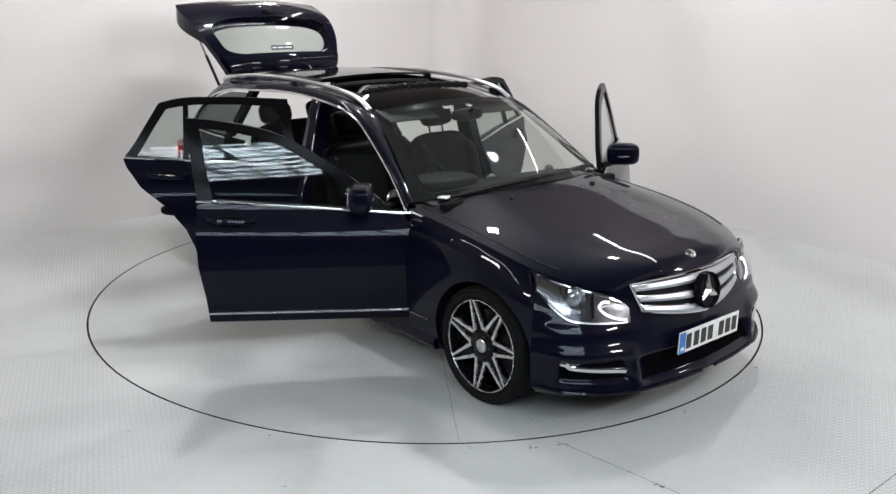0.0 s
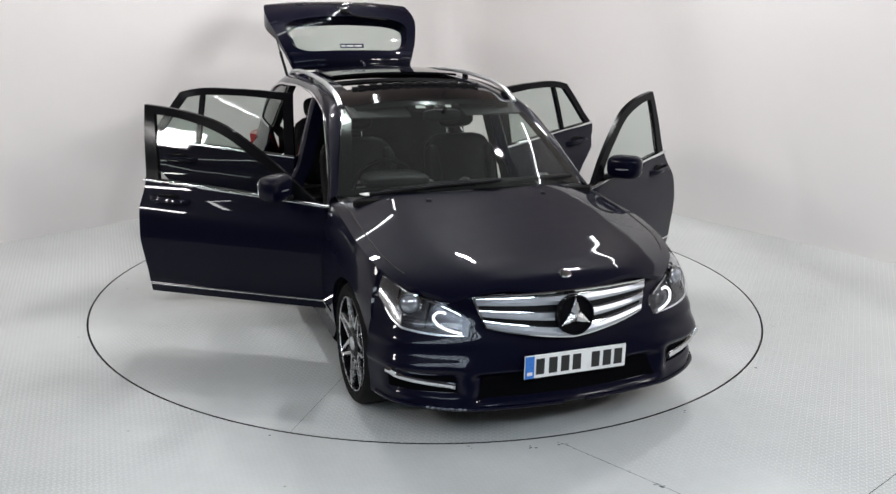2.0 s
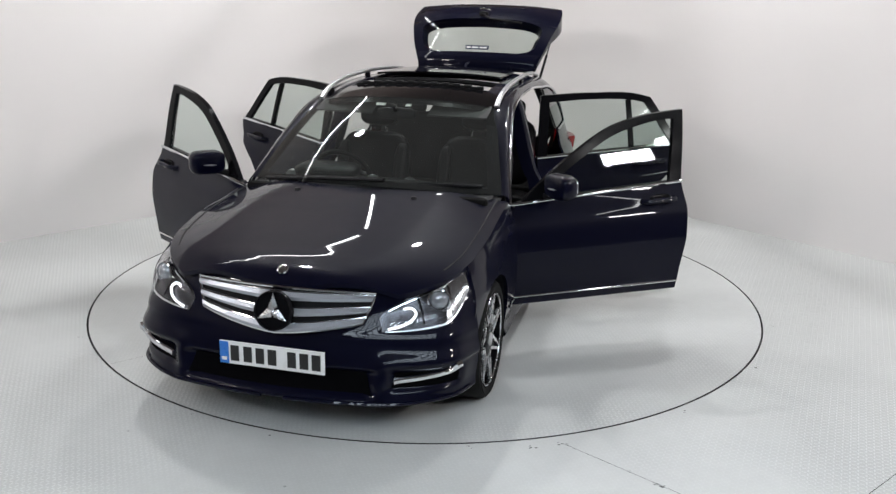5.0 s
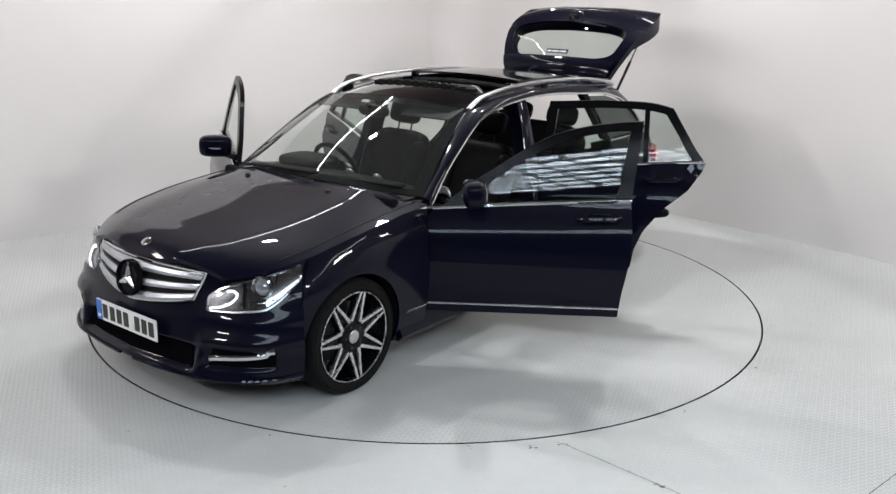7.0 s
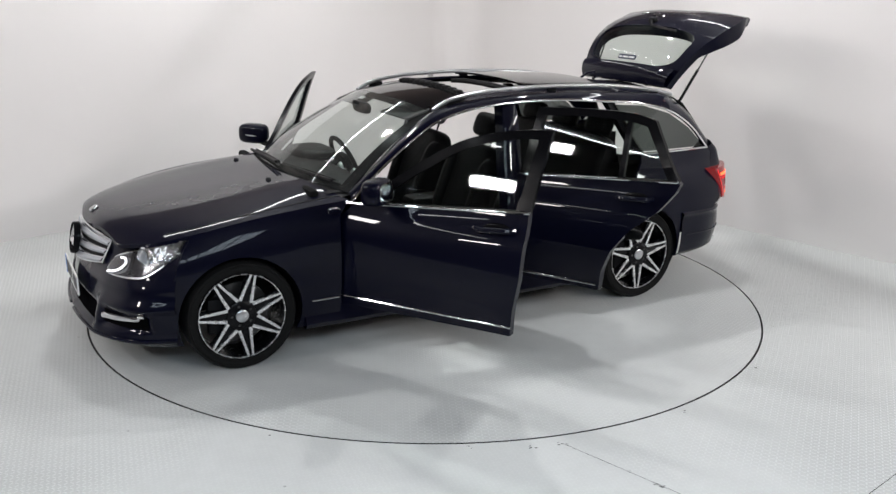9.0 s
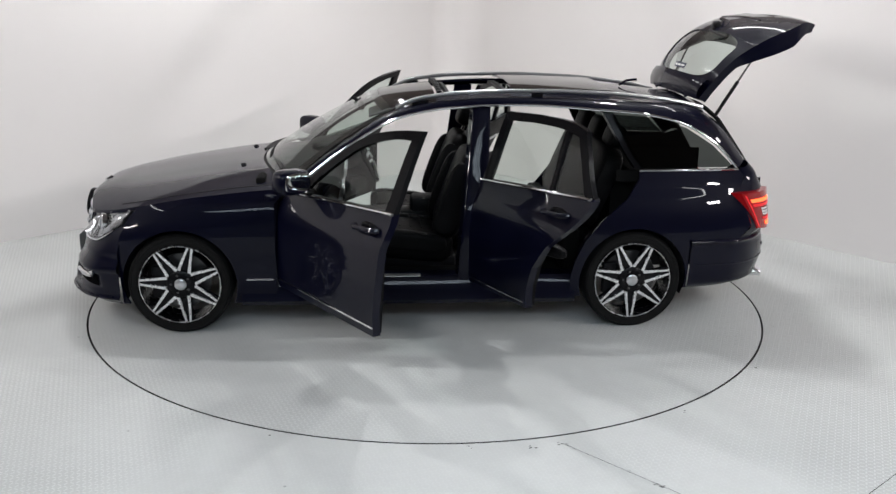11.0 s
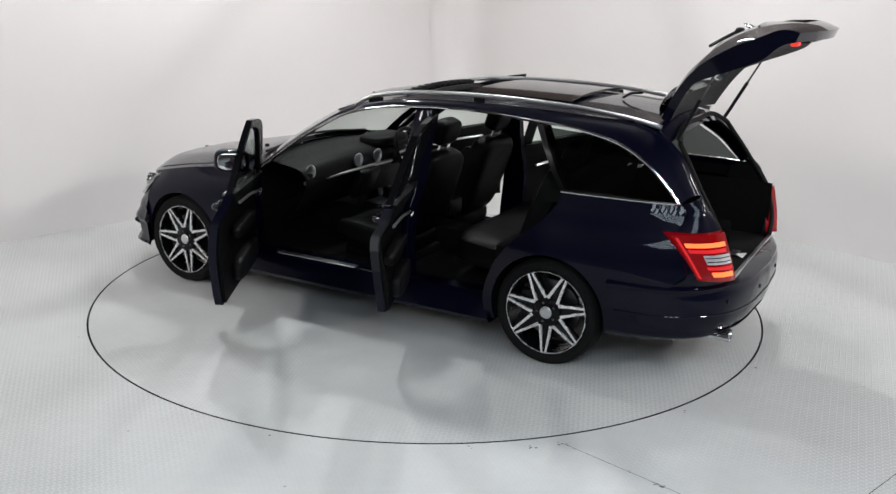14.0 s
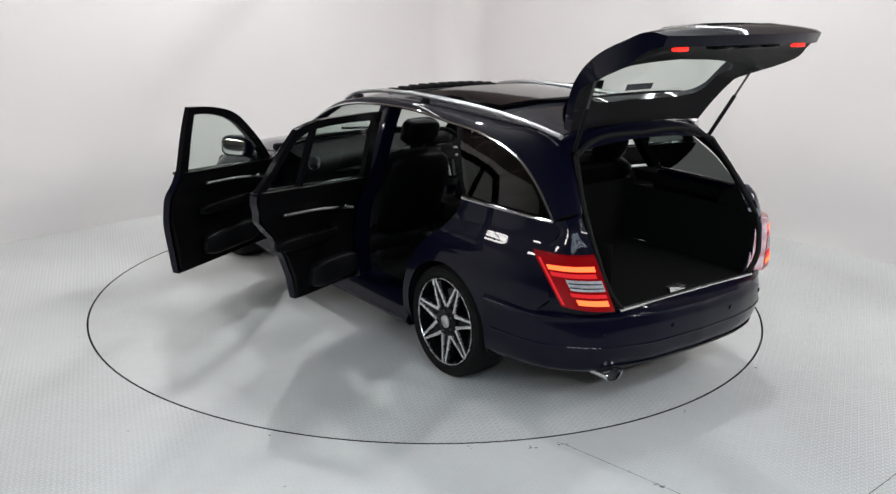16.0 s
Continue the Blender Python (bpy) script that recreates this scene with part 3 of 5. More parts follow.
grid(bm, [[Vector((0.93 - 0.215 * abs(k) ** 2.2 + dx, 0.765 * k, 0.958 - 0.046 * k * k - dz)) for k in np.linspace(-1, 1, 21)] for dx, dz in ((-0.03, 0.012), (0.04, 0.022), (0.10, 0.03))])
part("scuttle", bm, PLASTIC, car)

# ---- bonnet
wing_z = spline([0.70, 1.0, 1.38, 1.62, 1.75, 1.90, 2.0], [0.882, 0.858, 0.812, 0.765, 0.735, 0.705, 0.69])
bonnet_mid = spline([0.85, 0.95, 1.35, 1.75, 1.92, 1.99, 2.04], [0.957, 0.948, 0.890, 0.828, 0.797, 0.773, 0.722])


def wing_y(x):
    return spline([0.68, 1.0, 1.38, 1.62, 1.75, 1.9, 2.0], [0.80, 0.81, 0.815, 0.785, 0.73, 0.60, 0.47])(x)


def bonnet_at(t, k):
    """t 0 at the windscreen to 1 at the nose; k -1..1 across."""
    back = 0.945 - 0.215 * abs(k) ** 2.2
    front = 2.04 - 0.095 * abs(k) ** 2.0
    x = back + (front - back) * t
    ye, ze, zm = wing_y(x), wing_z(x), bonnet_mid(x)
    crown = 1 - abs(k) ** 3.2
    z = ze + (zm - ze) * crown
    z += 0.006 * math.exp(-((abs(k) - 0.62) / 0.14) ** 2) * (1 - t) ** 0.3 * (1 if t < 1 else 0)
    return Vector((x, k * ye, z))


bm = B()
ks = [math.copysign(abs(k) ** 0.8, k) for k in np.linspace(-1, 1, 57)]
rows = [[bonnet_at(t, k) for k in ks] for t in np.linspace(0, 1, 41)]
grid(bm, rows)
r = bmesh.ops.extrude_edge_only(bm, edges=[e for e in bm.edges if e.is_boundary])
for v in r["geom"]:
    if isinstance(v, bmesh.types.BMVert):
        v.co.z -= 0.02
bonnet = part("bonnet", bm, PAINT, car, "long dark navy bonnet", angle=35)
bm = B()
lathe(bm, [(0, 0.006), (0.02, 0.006), (0.026, 0.003), (0.028, -0.004)], Matrix.Translation((1.985, 0, 0.781)) @ Matrix.Rotation(radians(30), 4, "Y"), 24)
part("bonnet_badge", bm, CHROME, bonnet, "small round silver badge")
for s in (1, -1):
    bm = B()
    tube(bm, [bonnet_at(t, s * 0.93) + Vector((0, 0, 0.0005)) for t in np.linspace(0.0, 0.80, 24)], 0.0035, 6)
    part("bonnet_gap", bm, DARK_GAP, bonnet)
    bm = B()
    lathe(bm, [(0, 0.02), (0.014, 0.018), (0.02, 0)], Matrix.Translation(bonnet_at(0.12, s * 0.42) - Vector((0, 0, 0.006))), 12)
    part("washer_jet", bm, PLASTIC, bonnet)

# ---- nose: bumper skin in levels (z: places from the middle to the wheel arch)
NOSE = [(0.17, [(2.05, 0), (2.03, 0.3), (1.97, 0.55), (1.86, 0.74), (1.73, 0.815)]),
        (0.21, [(2.13, 0), (2.11, 0.3), (2.06, 0.55), (1.90, 0.78), (1.73, 0.855)]),
        (0.27, [(2.135, 0), (2.11, 0.3), (2.06, 0.55), (1.905, 0.79), (1.73, 0.866)]),
        (0.35, [(2.115, 0), (2.09, 0.3), (2.045, 0.56), (1.91, 0.80), (1.73, 0.875)]),
        (0.46, [(2.09, 0), (2.06, 0.3), (2.01, 0.56), (1.895, 0.785), (1.73, 0.872)]),
        (0.54, [(2.055, 0), (2.025, 0.3), (1.98, 0.535), (1.87, 0.76), (1.72, 0.862)]),
        (0.62, [(2.03, 0), (2.0, 0.3), (1.945, 0.497), (1.828, 0.736), (1.70, 0.842)]),
        (0.70, [(2.0, 0), (1.98, 0.3), (1.935, 0.46), (1.77, 0.70), (1.66, 0.805)]),
        (0.735, [(1.98, 0), (1.96, 0.3), (1.91, 0.45), (1.74, 0.68), (1.63, 0.785)])]
_nose = [(z, spline([0, 0.27, 0.5, 0.78, 1.0], ps)) for z, ps in NOSE]


def ramp01(x, a, b):
    t = min(1.0, max(0.0, (x - a) / (b - a)))
    return t * t * (3 - 2 * t)


def nose_relief(u, z):
    """Pressed forms of the bumper: shelf under the lamps, brow and pockets beside the intake, rolled lip."""
    shelf = 0.006 * ramp01(z, 0.47, 0.50) * (1 - ramp01(z, 0.50, 0.56)) * ramp01(u, 0.1, 0.6)
    brow = 0.014 * ramp01(z, 0.37, 0.395) * (1 - ramp01(z, 0.40, 0.46)) * ramp01(u, 0.40, 0.52)
    pocket = -0.022 * ramp01(z, 0.262, 0.285) * (1 - ramp01(z, 0.35, 0.372)) * ramp01(u, 0.46, 0.52) * (1 - ramp01(u, 0.80, 0.88))
    mouth = -0.030 * ramp01(z, 0.232, 0.26) * (1 - ramp01(z, 0.345, 0.37)) * (1 - ramp01(u, 0.38, 0.44))
    strut = 0.012 * math.exp(-((u - 0.45) / 0.035) ** 2) * ramp01(z, 0.2, 0.26) * (1 - ramp01(z, 0.38, 0.46))
    lip = 0.012 * math.exp(-((z - 0.215) / 0.014) ** 2)
    return shelf + brow + pocket + mouth + strut + lip


def nose_at(u, z, out=0.0):
    """u -1..1 along the nose from one wheel arch to the other."""
    knots = np.array([f(abs(u)) for _, f in _nose])
    x, y = spline([q[0] for q in NOSE], knots)(z)
    p = Vector((x, math.copysign(y, u), z))
    out += nose_relief(abs(u), z)
    if out:
        a = Vector((x - 1.2, math.copysign(y, u) * 0.55, 0)).normalized()
        p += a * out
    return p


def level_skin(name, fn, u0, u1, z0, z1, nu, nz, material, parent, label="", out=0.0, edge=0.012):
    bm = B()
    grid(bm, [[fn(u0 + (u1 - u0) * i / nu, z0 + (z1 - z0) * j / nz, out) for i in range(nu + 1)] for j in range(nz + 1)])
    return part(name, bm, material, parent, label, angle=50)


bumper = level_skin("front_bumper", nose_at, -1, 1, 0.17, 0.735, 110, 64, PAINT, car, "navy sports front bumper")
# dark lower intake and side intakes
bm = B()
rows = []
for j in range(5):
    z = 0.255 + 0.10 * j / 4
    w = 0.385 + 0.03 * (1 - j / 4)
    rows.append([nose_at(-w + 2 * w * i / 24, z, 0.006) for i in range(25)])
grid(bm, rows)
part("lower_intake", bm, MESH, bumper, "black mesh lower air intake")
for s in (1, -1):
    bm = B()
    rows = []
    for j in range(4):
        z = 0.285 + 0.075 * j / 3
        rows.append([nose_at(s * (0.50 + 0.33 * i / 12), z, 0.006) for i in range(13)])
    grid(bm, rows)
    part("side_intake", bm, MESH, bumper)
    bm = B()
    tube(bm, [nose_at(s * u, 0.355 - 0.035 * (0.82 - u) / 0.32 + (0.02 if u > 0.8 else 0), 0.014) for u in np.linspace(0.50, 0.83, 14)], 0.0125, 8, 1.25)
    part("running_light_trim", bm, CHROME, bumper, "slim chrome strip in the bumper corner")
    bm = B()
    tube(bm, [nose_at(s * u, 0.215 + 0.01 * u, 0.004) for u in np.linspace(0.05, 0.95, 30)], 0.009, 6)
    part("splitter_edge", bm, PAINT, bumper)
# number plate: illegible bars on white
plate = B()
P0 = nose_at(0, 0.402, 0.028)
box(plate, P0, (0.008, 0.52, 0.112), 0.003)
plate = part("number_plate", plate, PLATEWHITE, bumper, "white number plate with dark bars and a blue band", smooth=False)
bm = B()
box(bm, P0 + Vector((0.003, -0.236, 0)), (0.008, 0.044, 0.106))
part("plate_band", bm, PLATEBLUE, plate)
bm = B()
box(bm, P0 + Vector((0.0045, -0.236, -0.03)), (0.007, 0.026, 0.016))
part("plate_mark", bm, PLATEWHITE, plate)
for i, y in enumerate((-0.178, -0.113, -0.052, 0.008, 0.105, 0.165, 0.224)):
    bm = B()
    box(bm, P0 + Vector((0.003, y - 0.005, 0)), (0.006, 0.042, 0.076))
    part("plate_bar", bm, PLATEBLACK, plate)

# grille
def grille_at(k, v, out=0.02):
    """k -1..1 across, v 0 bottom .. 1 top."""
    top = 0.712 - 0.012 * k * k
    bot = 0.512 + 0.055 * abs(k) ** 1.3
    w = 0.40 + 0.045 * v
    z = bot + (top - bot) * v
    y = k * w
    x = 2.088 - 0.055 * v - 0.085 * abs(k) ** 2.0
    return Vector((x + out, y, z))


bm = B()
grid(bm, [[grille_at(k, v, -0.004) for k in np.linspace(-1, 1, 25)] for v in np.linspace(0, 1, 8)])
grille = part("grille", bm, PLASTIC, car, "silver three-bar grille with a large round badge")
for v0, v1 in ((0.0, 0.22), (0.36, 0.56), (0.72, 0.93)):
    bm = B()
    ksg = np.linspace(-1, 1, 31)
    grid(bm, [[grille_at(k, v0 + (v1 - v0) * q, o) for k in ksg] for q, o in ((0, 0.0), (0.08, 0.016), (0.5, 0.024), (0.92, 0.016), (1.0, 0.0))])
    bar = part("grille_bar", bm, GRILLE, grille, "broad silver grille bar")
    bm = B()
    tube(bm, [grille_at(k, v1, 0.012) for k in ksg], 0.0045, 6)
    part("bar_edge", bm, CHROME, bar)
bm = B()
ring = [grille_at(k, 1.0, 0.008) for k in np.linspace(-1, 1, 21)] + [grille_at(1, v, 0.008) for v in (0.75, 0.5, 0.25)] + [grille_at(k, 0.0, 0.008) for k in np.linspace(1, -1, 21)] + [grille_at(-1, v, 0.008) for v in (0.25, 0.5, 0.75, 1.0)]
tube(bm, ring, 0.007, 6, up=(1, 0, 0))
part("grille_surround", bm, CHROME, grille)
SM = Matrix.Translation((2.102, 0, 0.617)) @ Matrix.Rotation(radians(80), 4, "Y")
bm = B()
lathe(bm, [(0, 0.0), (0.085, 0.0), (0.088, -0.02)], SM, 40)
star = part("grille_badge", bm, GLOSSBLACK, grille, "large round black badge with silver points")
bm = B()
lathe(bm, [(0.084, -0.01), (0.084, 0.010), (0.0875, 0.015), (0.092, 0.010), (0.094, -0.02)], SM, 40)
part("badge_ring", bm, GLOSSBLACK, star)
bm = B()
for a in (180, 60, -60):
    d = Vector((math.cos(radians(a)), math.sin(radians(a)), 0))
    n = Vector((-d.y, d.x, 0))
    v = [bm.verts.new(SM @ q) for q in (Vector((0, 0, 0.022)), d * 0.018 + n * 0.023 + Vector((0, 0, 0.004)), d * 0.085 + Vector((0, 0, 0.010)), d * 0.018 - n * 0.023 + Vector((0, 0, 0.004)))]
    bm.faces.new((v[0], v[1], v[2]))
    bm.faces.new((v[0], v[2], v[3]))
part("badge_spoke", bm, RIM, star, smooth=False)

# headlamps
def lamp_z(u, v):
    """v 0 lower edge .. 1 upper edge of the lamp at u along the nose."""
    lo = 0.532 + 0.05 * max(0, (u - 0.46) / 0.54) ** 1.8 + 0.095 * ramp01(u, 0.76, 1.02)
    hi = 0.578 + 0.165 * min(1, max(0, (u - 0.44) / 0.48)) ** 0.62
    return lo + (hi - lo) * v


for s in (1, -1):
    bm = B()
    us = np.linspace(0.445, 0.985, 26)
    grid(bm, [[nose_at(s * u, lamp_z(u, v), 0.004) for u in us] for v in np.linspace(0, 1, 10)])
    lamp = part("headlamp", bm, LAMPBACK, car, "clear headlamp with round projector and white light bar")
    bm = B()
    grid(bm, [[nose_at(s * u, lamp_z(u, v), 0.008 + 0.012 * math.sin(math.pi * v)) for u in np.linspace(0.78, 0.97, 12)] for v in np.linspace(0.12, 0.95, 6)])
    part("reflector", bm, REFLECTOR, lamp)
    bm = B()
    grid(bm, [[nose_at(s * u, lamp_z(u, v), 0.008) for u in np.linspace(0.46, 0.90, 20)] for v in (0.02, 0.075)])
    part("lamp_lower_trim", bm, SATIN, lamp)
    bm = B()
    tube(bm, [nose_at(s * u, lamp_z(u, 0.93), 0.012) for u in np.linspace(0.50, 0.96, 18)], 0.0045, 6)
    part("lamp_upper_trim", bm, CHROME, lamp)
    for u in (0.655, 0.815):
        bm = B()
        tube(bm, [nose_at(s * u, lamp_z(u, v), 0.014) for v in np.linspace(0.2, 0.9, 6)], 0.004, 6)
        part("lamp_divider", bm, GLOSSBLACK, lamp)
    c = nose_at(s * 0.75, 0.652, 0.0)
    d = Vector((1, s * 0.35, 0.12)).normalized()
    am = Matrix.Translation(c) @ d.to_track_quat("Z", "Y").to_matrix().to_4x4()
    bm = B()
    lathe(bm, [(0.052, 0.0), (0.056, 0.026), (0.048, 0.03), (0.043, 0.02)], am, 28)
    part("projector_ring", bm, CHROME, lamp)
    bm = B()
    lathe(bm, [(0.043, 0.018), (0.036, 0.032), (0.02, 0.041), (0.0, 0.044)], am, 28)
    part("projector_lens", bm, mat("projector_glass", (0.35, 0.37, 0.4), 0.05, metal=0.6, coat=1.0), lamp)
    bm = B()
    cpts = [nose_at(s * u, lamp_z(u, v), 0.022) for u, v in ((0.575, 0.80), (0.61, 0.74), (0.625, 0.58), (0.60, 0.40), (0.54, 0.27), (0.475, 0.22))]
    tube(bm, line(cpts, 20), 0.006, 8, 0.9, up=(1, 0, 0))
    part("light_bar", bm, WHITEGLOW, lamp, "glowing white C-shaped light")
    bm = B()
    us = np.linspace(0.44, 0.99, 26)
    grid(bm, [[nose_at(s * u, lamp_z(u, v), 0.006 + 0.034 * (math.sin(math.pi * v) * math.sin(math.pi * min(1, max(0, (u - 0.44) / 0.55)))) ** 0.4) for u in us] for v in np.linspace(0, 1, 12)])
    cover = part("lamp_cover", bm, LENS, lamp, "clear lens")
    cover.visible_shadow = False

# ---- side panels
ARCH = 0.338
for s in (1, -1):
    # front wing
    top = [(x, wing_z(x)) for x in (1.62, 1.5, 1.38, 1.2, 1.0, 0.85, 0.735)]
    out = [(1.73, 0.17), (1.73, 0.55), (1.705, 0.62), (1.66, 0.70), (1.63, 0.735)] + top + [(0.735, 0.875), (0.81, 0.80), (0.81, 0.18), (1.02, 0.18)]
    a = arc(WX, WR, ARCH, 180 + math.degrees(math.asin((WR - 0.18) / ARCH)), -math.degrees(math.asin((WR - 0.17) / ARCH)), 26)
    def wing_surface(x, z):
        d = max(0.0, wing_z(x) - z)
        base, lip = side_y(x, min(z, 0.72)), wing_y(x)
        k = max(0.0, 1 - d / 0.17)
        return base + (lip - base) * k ** 2.2
    panel("front_wing", out + a, s, PAINT, car, fn=wing_surface, step=0.03, label="navy front wing")
    bm = B()
    tube(bm, [(x, s * (side_y(x, 0.338) + 0.003), 0.338) for x in np.linspace(0.825, 0.985, 6)], 0.006, 6)
    part("wing_trim", bm, CHROME, car, "short chrome strip low on the wing")
    # rear quarter
    aq = arc(-WX, WR, ARCH, 180 + math.degrees(math.asin((WR - 0.25) / ARCH)), 0 - math.degrees(math.asin((WR - 0.20) / ARCH)), 26)
    out = [(-0.99, 0.20)] + [(-0.985, 0.33), (-1.005, 0.43), (-1.06, 0.56), (-1.17, 0.70), (-1.32, 0.82), (-1.40, 0.93), (-1.405, 0.978)] + \
          [(x, 0.985) for x in (-1.6, -1.8, -2.04)] + [(-2.085, 0.95), (-2.06, 0.88), (-2.04, 0.82), (-2.10, 0.72), (-2.13, 0.64), (-2.05, 0.565), (-1.73, 0.565), (-1.73, 0.25)]
    panel("rear_quarter", out + aq, s, PAINT, car, step=0.03, label="navy rear quarter panel")
    # arch lips and wells
    for cx, nm in ((WX, 0), (-WX, 1)):
        bm = B()
        rows = []
        for i in range(27):
            a = radians(-18 + 216 * i / 26)
            x, z = cx + ARCH * math.cos(a), WR + ARCH * math.sin(a)
            y = side_y(x, max(0.2, min(z, 0.7)))
            rows.append([Vector((x, s * (y - 0.008), z)), Vector((cx + (ARCH + 0.004) * math.cos(a), s * (y - 0.10), WR + (ARCH + 0.004) * math.sin(a))), Vector((x, s * 0.625, z))])
        grid(bm, rows)
        part("wheel_arch_liner", bm, PLASTIC, car)
    # sill
    bm = B()
    rows = []
    for x in np.linspace(-1.02, 1.02, 20):
        y0 = side_y(x, 0.3)
        rows.append([mirrored(q, s) for q in ((x, y0 - 0.16, 0.335), (x, y0 - 0.05, 0.335), (x, y0 - 0.022, 0.30), (x, y0 - 0.012, 0.24), (x, y0 + 0.006, 0.195), (x, y0 - 0.02, 0.165), (x, y0 - 0.2, 0.165))])
    grid(bm, rows)
    part("sill", bm, PAINT, car, "navy side skirt")
    bm = B()
    box(bm, (0.25, s * 0.815, 0.338), (0.62, 0.05, 0.006), 0.002)
    part("sill_plate", bm, SATIN, car, "brushed metal sill plate")
    # centre pillar
    bm = B()
    rows = []
    for z in np.linspace(0.30, 1.36, 14):
        w = 0.085 - 0.03 * (z - 0.3)
        cx = -0.375 - 0.07 * max(0, (z - 0.5)) ** 1.0
        y0 = side_y(cx, z) - 0.028
        rows.append([mirrored(q, s) for q in ((cx + w + 0.01, y0 - 0.09, z), (cx + w, y0 - 0.01, z), (cx + w * 0.8, y0, z), (cx - w * 0.8, y0, z), (cx - w, y0 - 0.01, z), (cx - w - 0.01, y0 - 0.09, z), (cx + w + 0.01, y0 - 0.09, z))])
    grid(bm, rows)
    part("centre_pillar", bm, PAINT, car, "navy centre pillar")
    # front pillar foot, behind the wing
    bm = B()
    box(bm, (0.83, s * 0.77, 0.55), (0.08, 0.16, 0.60), 0.02)
    part("hinge_pillar", bm, PAINT, car)
    # rear quarter window
    win = [(-1.415, 1.0), (-1.36, 1.07), (-1.30, 1.18), (-1.23, 1.312), (-1.47, 1.298), (-1.70, 1.235), (-1.87, 1.132), (-1.98, 1.03), (-2.012, 0.998)]
    panel("quarter_window", win, s, DARKGLASS, car, off=-0.008, thick=0.0, step=0.06, label="dark tinted rear side window")
    bm = B()
    tube(bm, [mirrored((x, side_y(x, 0.985) + 0.003, 0.986), s) for x in np.linspace(-1.40, -2.04, 14)], 0.0085, 8)
    part("window_sill_trim", bm, CHROME, car, "chrome strip under the rear side window")
    bm = B()
    inner = line([(x, side_y(x, z) - 0.018, z) for x, z in ((-1.41, 0.99), (-1.36, 1.06), (-1.29, 1.18), (-1.21, 1.325))], 16)
    rows = []
    for p in inner:
        rows.append([mirrored(p + Vector((dx, dy, 0)), s) for dx, dy in ((0.035, -0.05), (0.03, 0.0), (-0.03, 0.004), (-0.035, -0.05))])
    grid(bm, rows)
    part("rear_pillar_trim", bm, GLOSSBLACK, car)
    # rear corner between side panel and boot opening
    bm = B()
    Q = line([(-2.04, side_y(-2.04, 0.985), 0.985), (-2.085, side_y(-2.085, 0.95), 0.95), (-2.06, side_y(-2.06, 0.88), 0.88), (-2.04, side_y(-2.04, 0.82), 0.82), (-2.10, side_y(-2.10, 0.72), 0.72), (-2.13, side_y(-2.13, 0.64), 0.64), (-2.05, side_y(-2.05, 0.565), 0.565)], 24)
    E = line([(-2.12, 0.63, 1.03), (-2.16, 0.645, 0.98), (-2.205, 0.65, 0.92), (-2.245, 0.645, 0.85), (-2.275, 0.625, 0.76), (-2.295, 0.59, 0.66), (-2.30, 0.54, 0.565)], 24)
    rows = []
    for a, b in zip(Q, E):
        mid = (a + b) / 2 + Vector((-0.028, 0.03, 0))
        rows.append([mirrored(q, s) for q in (a, (a + mid) / 2 + Vector((-0.006, 0.006, 0)), mid, (mid + b) / 2 + Vector((-0.01, 0.004, 0)), b, b + Vector((0.05, -0.03, 0)))])
    grid(bm, rows)
    part("rear_corner", bm, PAINT, car, angle=60)

    # tail lamp on that corner
    def lamp_pt(a, b, out):
        """a 0 outer .. 1 inner, b 0 bottom .. 1 top."""
        o = Vector((-2.165, 0.772, 0.618)).lerp(Vector((-2.015, 0.822, 0.848)), b)
        i = Vector((-2.308, 0.56, 0.592)).lerp(Vector((-2.245, 0.655, 0.862)), b)
        p = o.lerp(i, a) + Vector((-0.75, 0.66, 0)) * (0.035 * math.sin(math.pi * a) + out)
        p += Vector((-0.75, 0.66, 0)) * 0.008 * math.sin(math.pi * b)
        return mirrored(p, s)
    bm = B()
    rows = [[lamp_pt(a, b, 0.026) for a in np.linspace(0, 1, 13)] for b in np.linspace(0, 1, 10)]
    grid(bm, rows)
    r = bmesh.ops.extrude_edge_only(bm, edges=[e for e in bm.edges if e.is_boundary])
    for v in r["geom"]:
        if isinstance(v, bmesh.types.BMVert):
            v.co += Vector((0.06, -s * 0.05, 0))
    tail = part("tail_lamp", bm, REDLENS, car, "lit red tail lamp with a clear band")
    for b0, b1, a0, a1, mt, nm in ((0.43, 0.448, 0.36, 0.94, GLOSSBLACK, "band_divider"), (0.51, 0.528, 0.36, 0.94, GLOSSBLACK, "band_divider"), (0.74, 0.83, 0.12, 0.92, ORANGEGLOW, "light_bar"), (0.11, 0.21, 0.36, 0.93, ORANGEGLOW, "light_bar"), (0.38, 0.58, 0.34, 0.96, CLEARBAND, "clear_band"), (0.62, 0.70, 0.12, 0.9, DEEPRED, "light_strip"), (0.26, 0.33, 0.3, 0.95, DEEPRED, "light_strip"), (0.05, 0.95, 0.035, 0.085, DEEPRED, "light_strip")):
        bm = B()
        grid(bm, [[lamp_pt(a, b, 0.032 if nm == "band_divider" else 0.030) for a in np.linspace(a0, a1, 10)] for b in np.linspace(b0, b1, 4)])
        part(nm, bm, mt, tail)

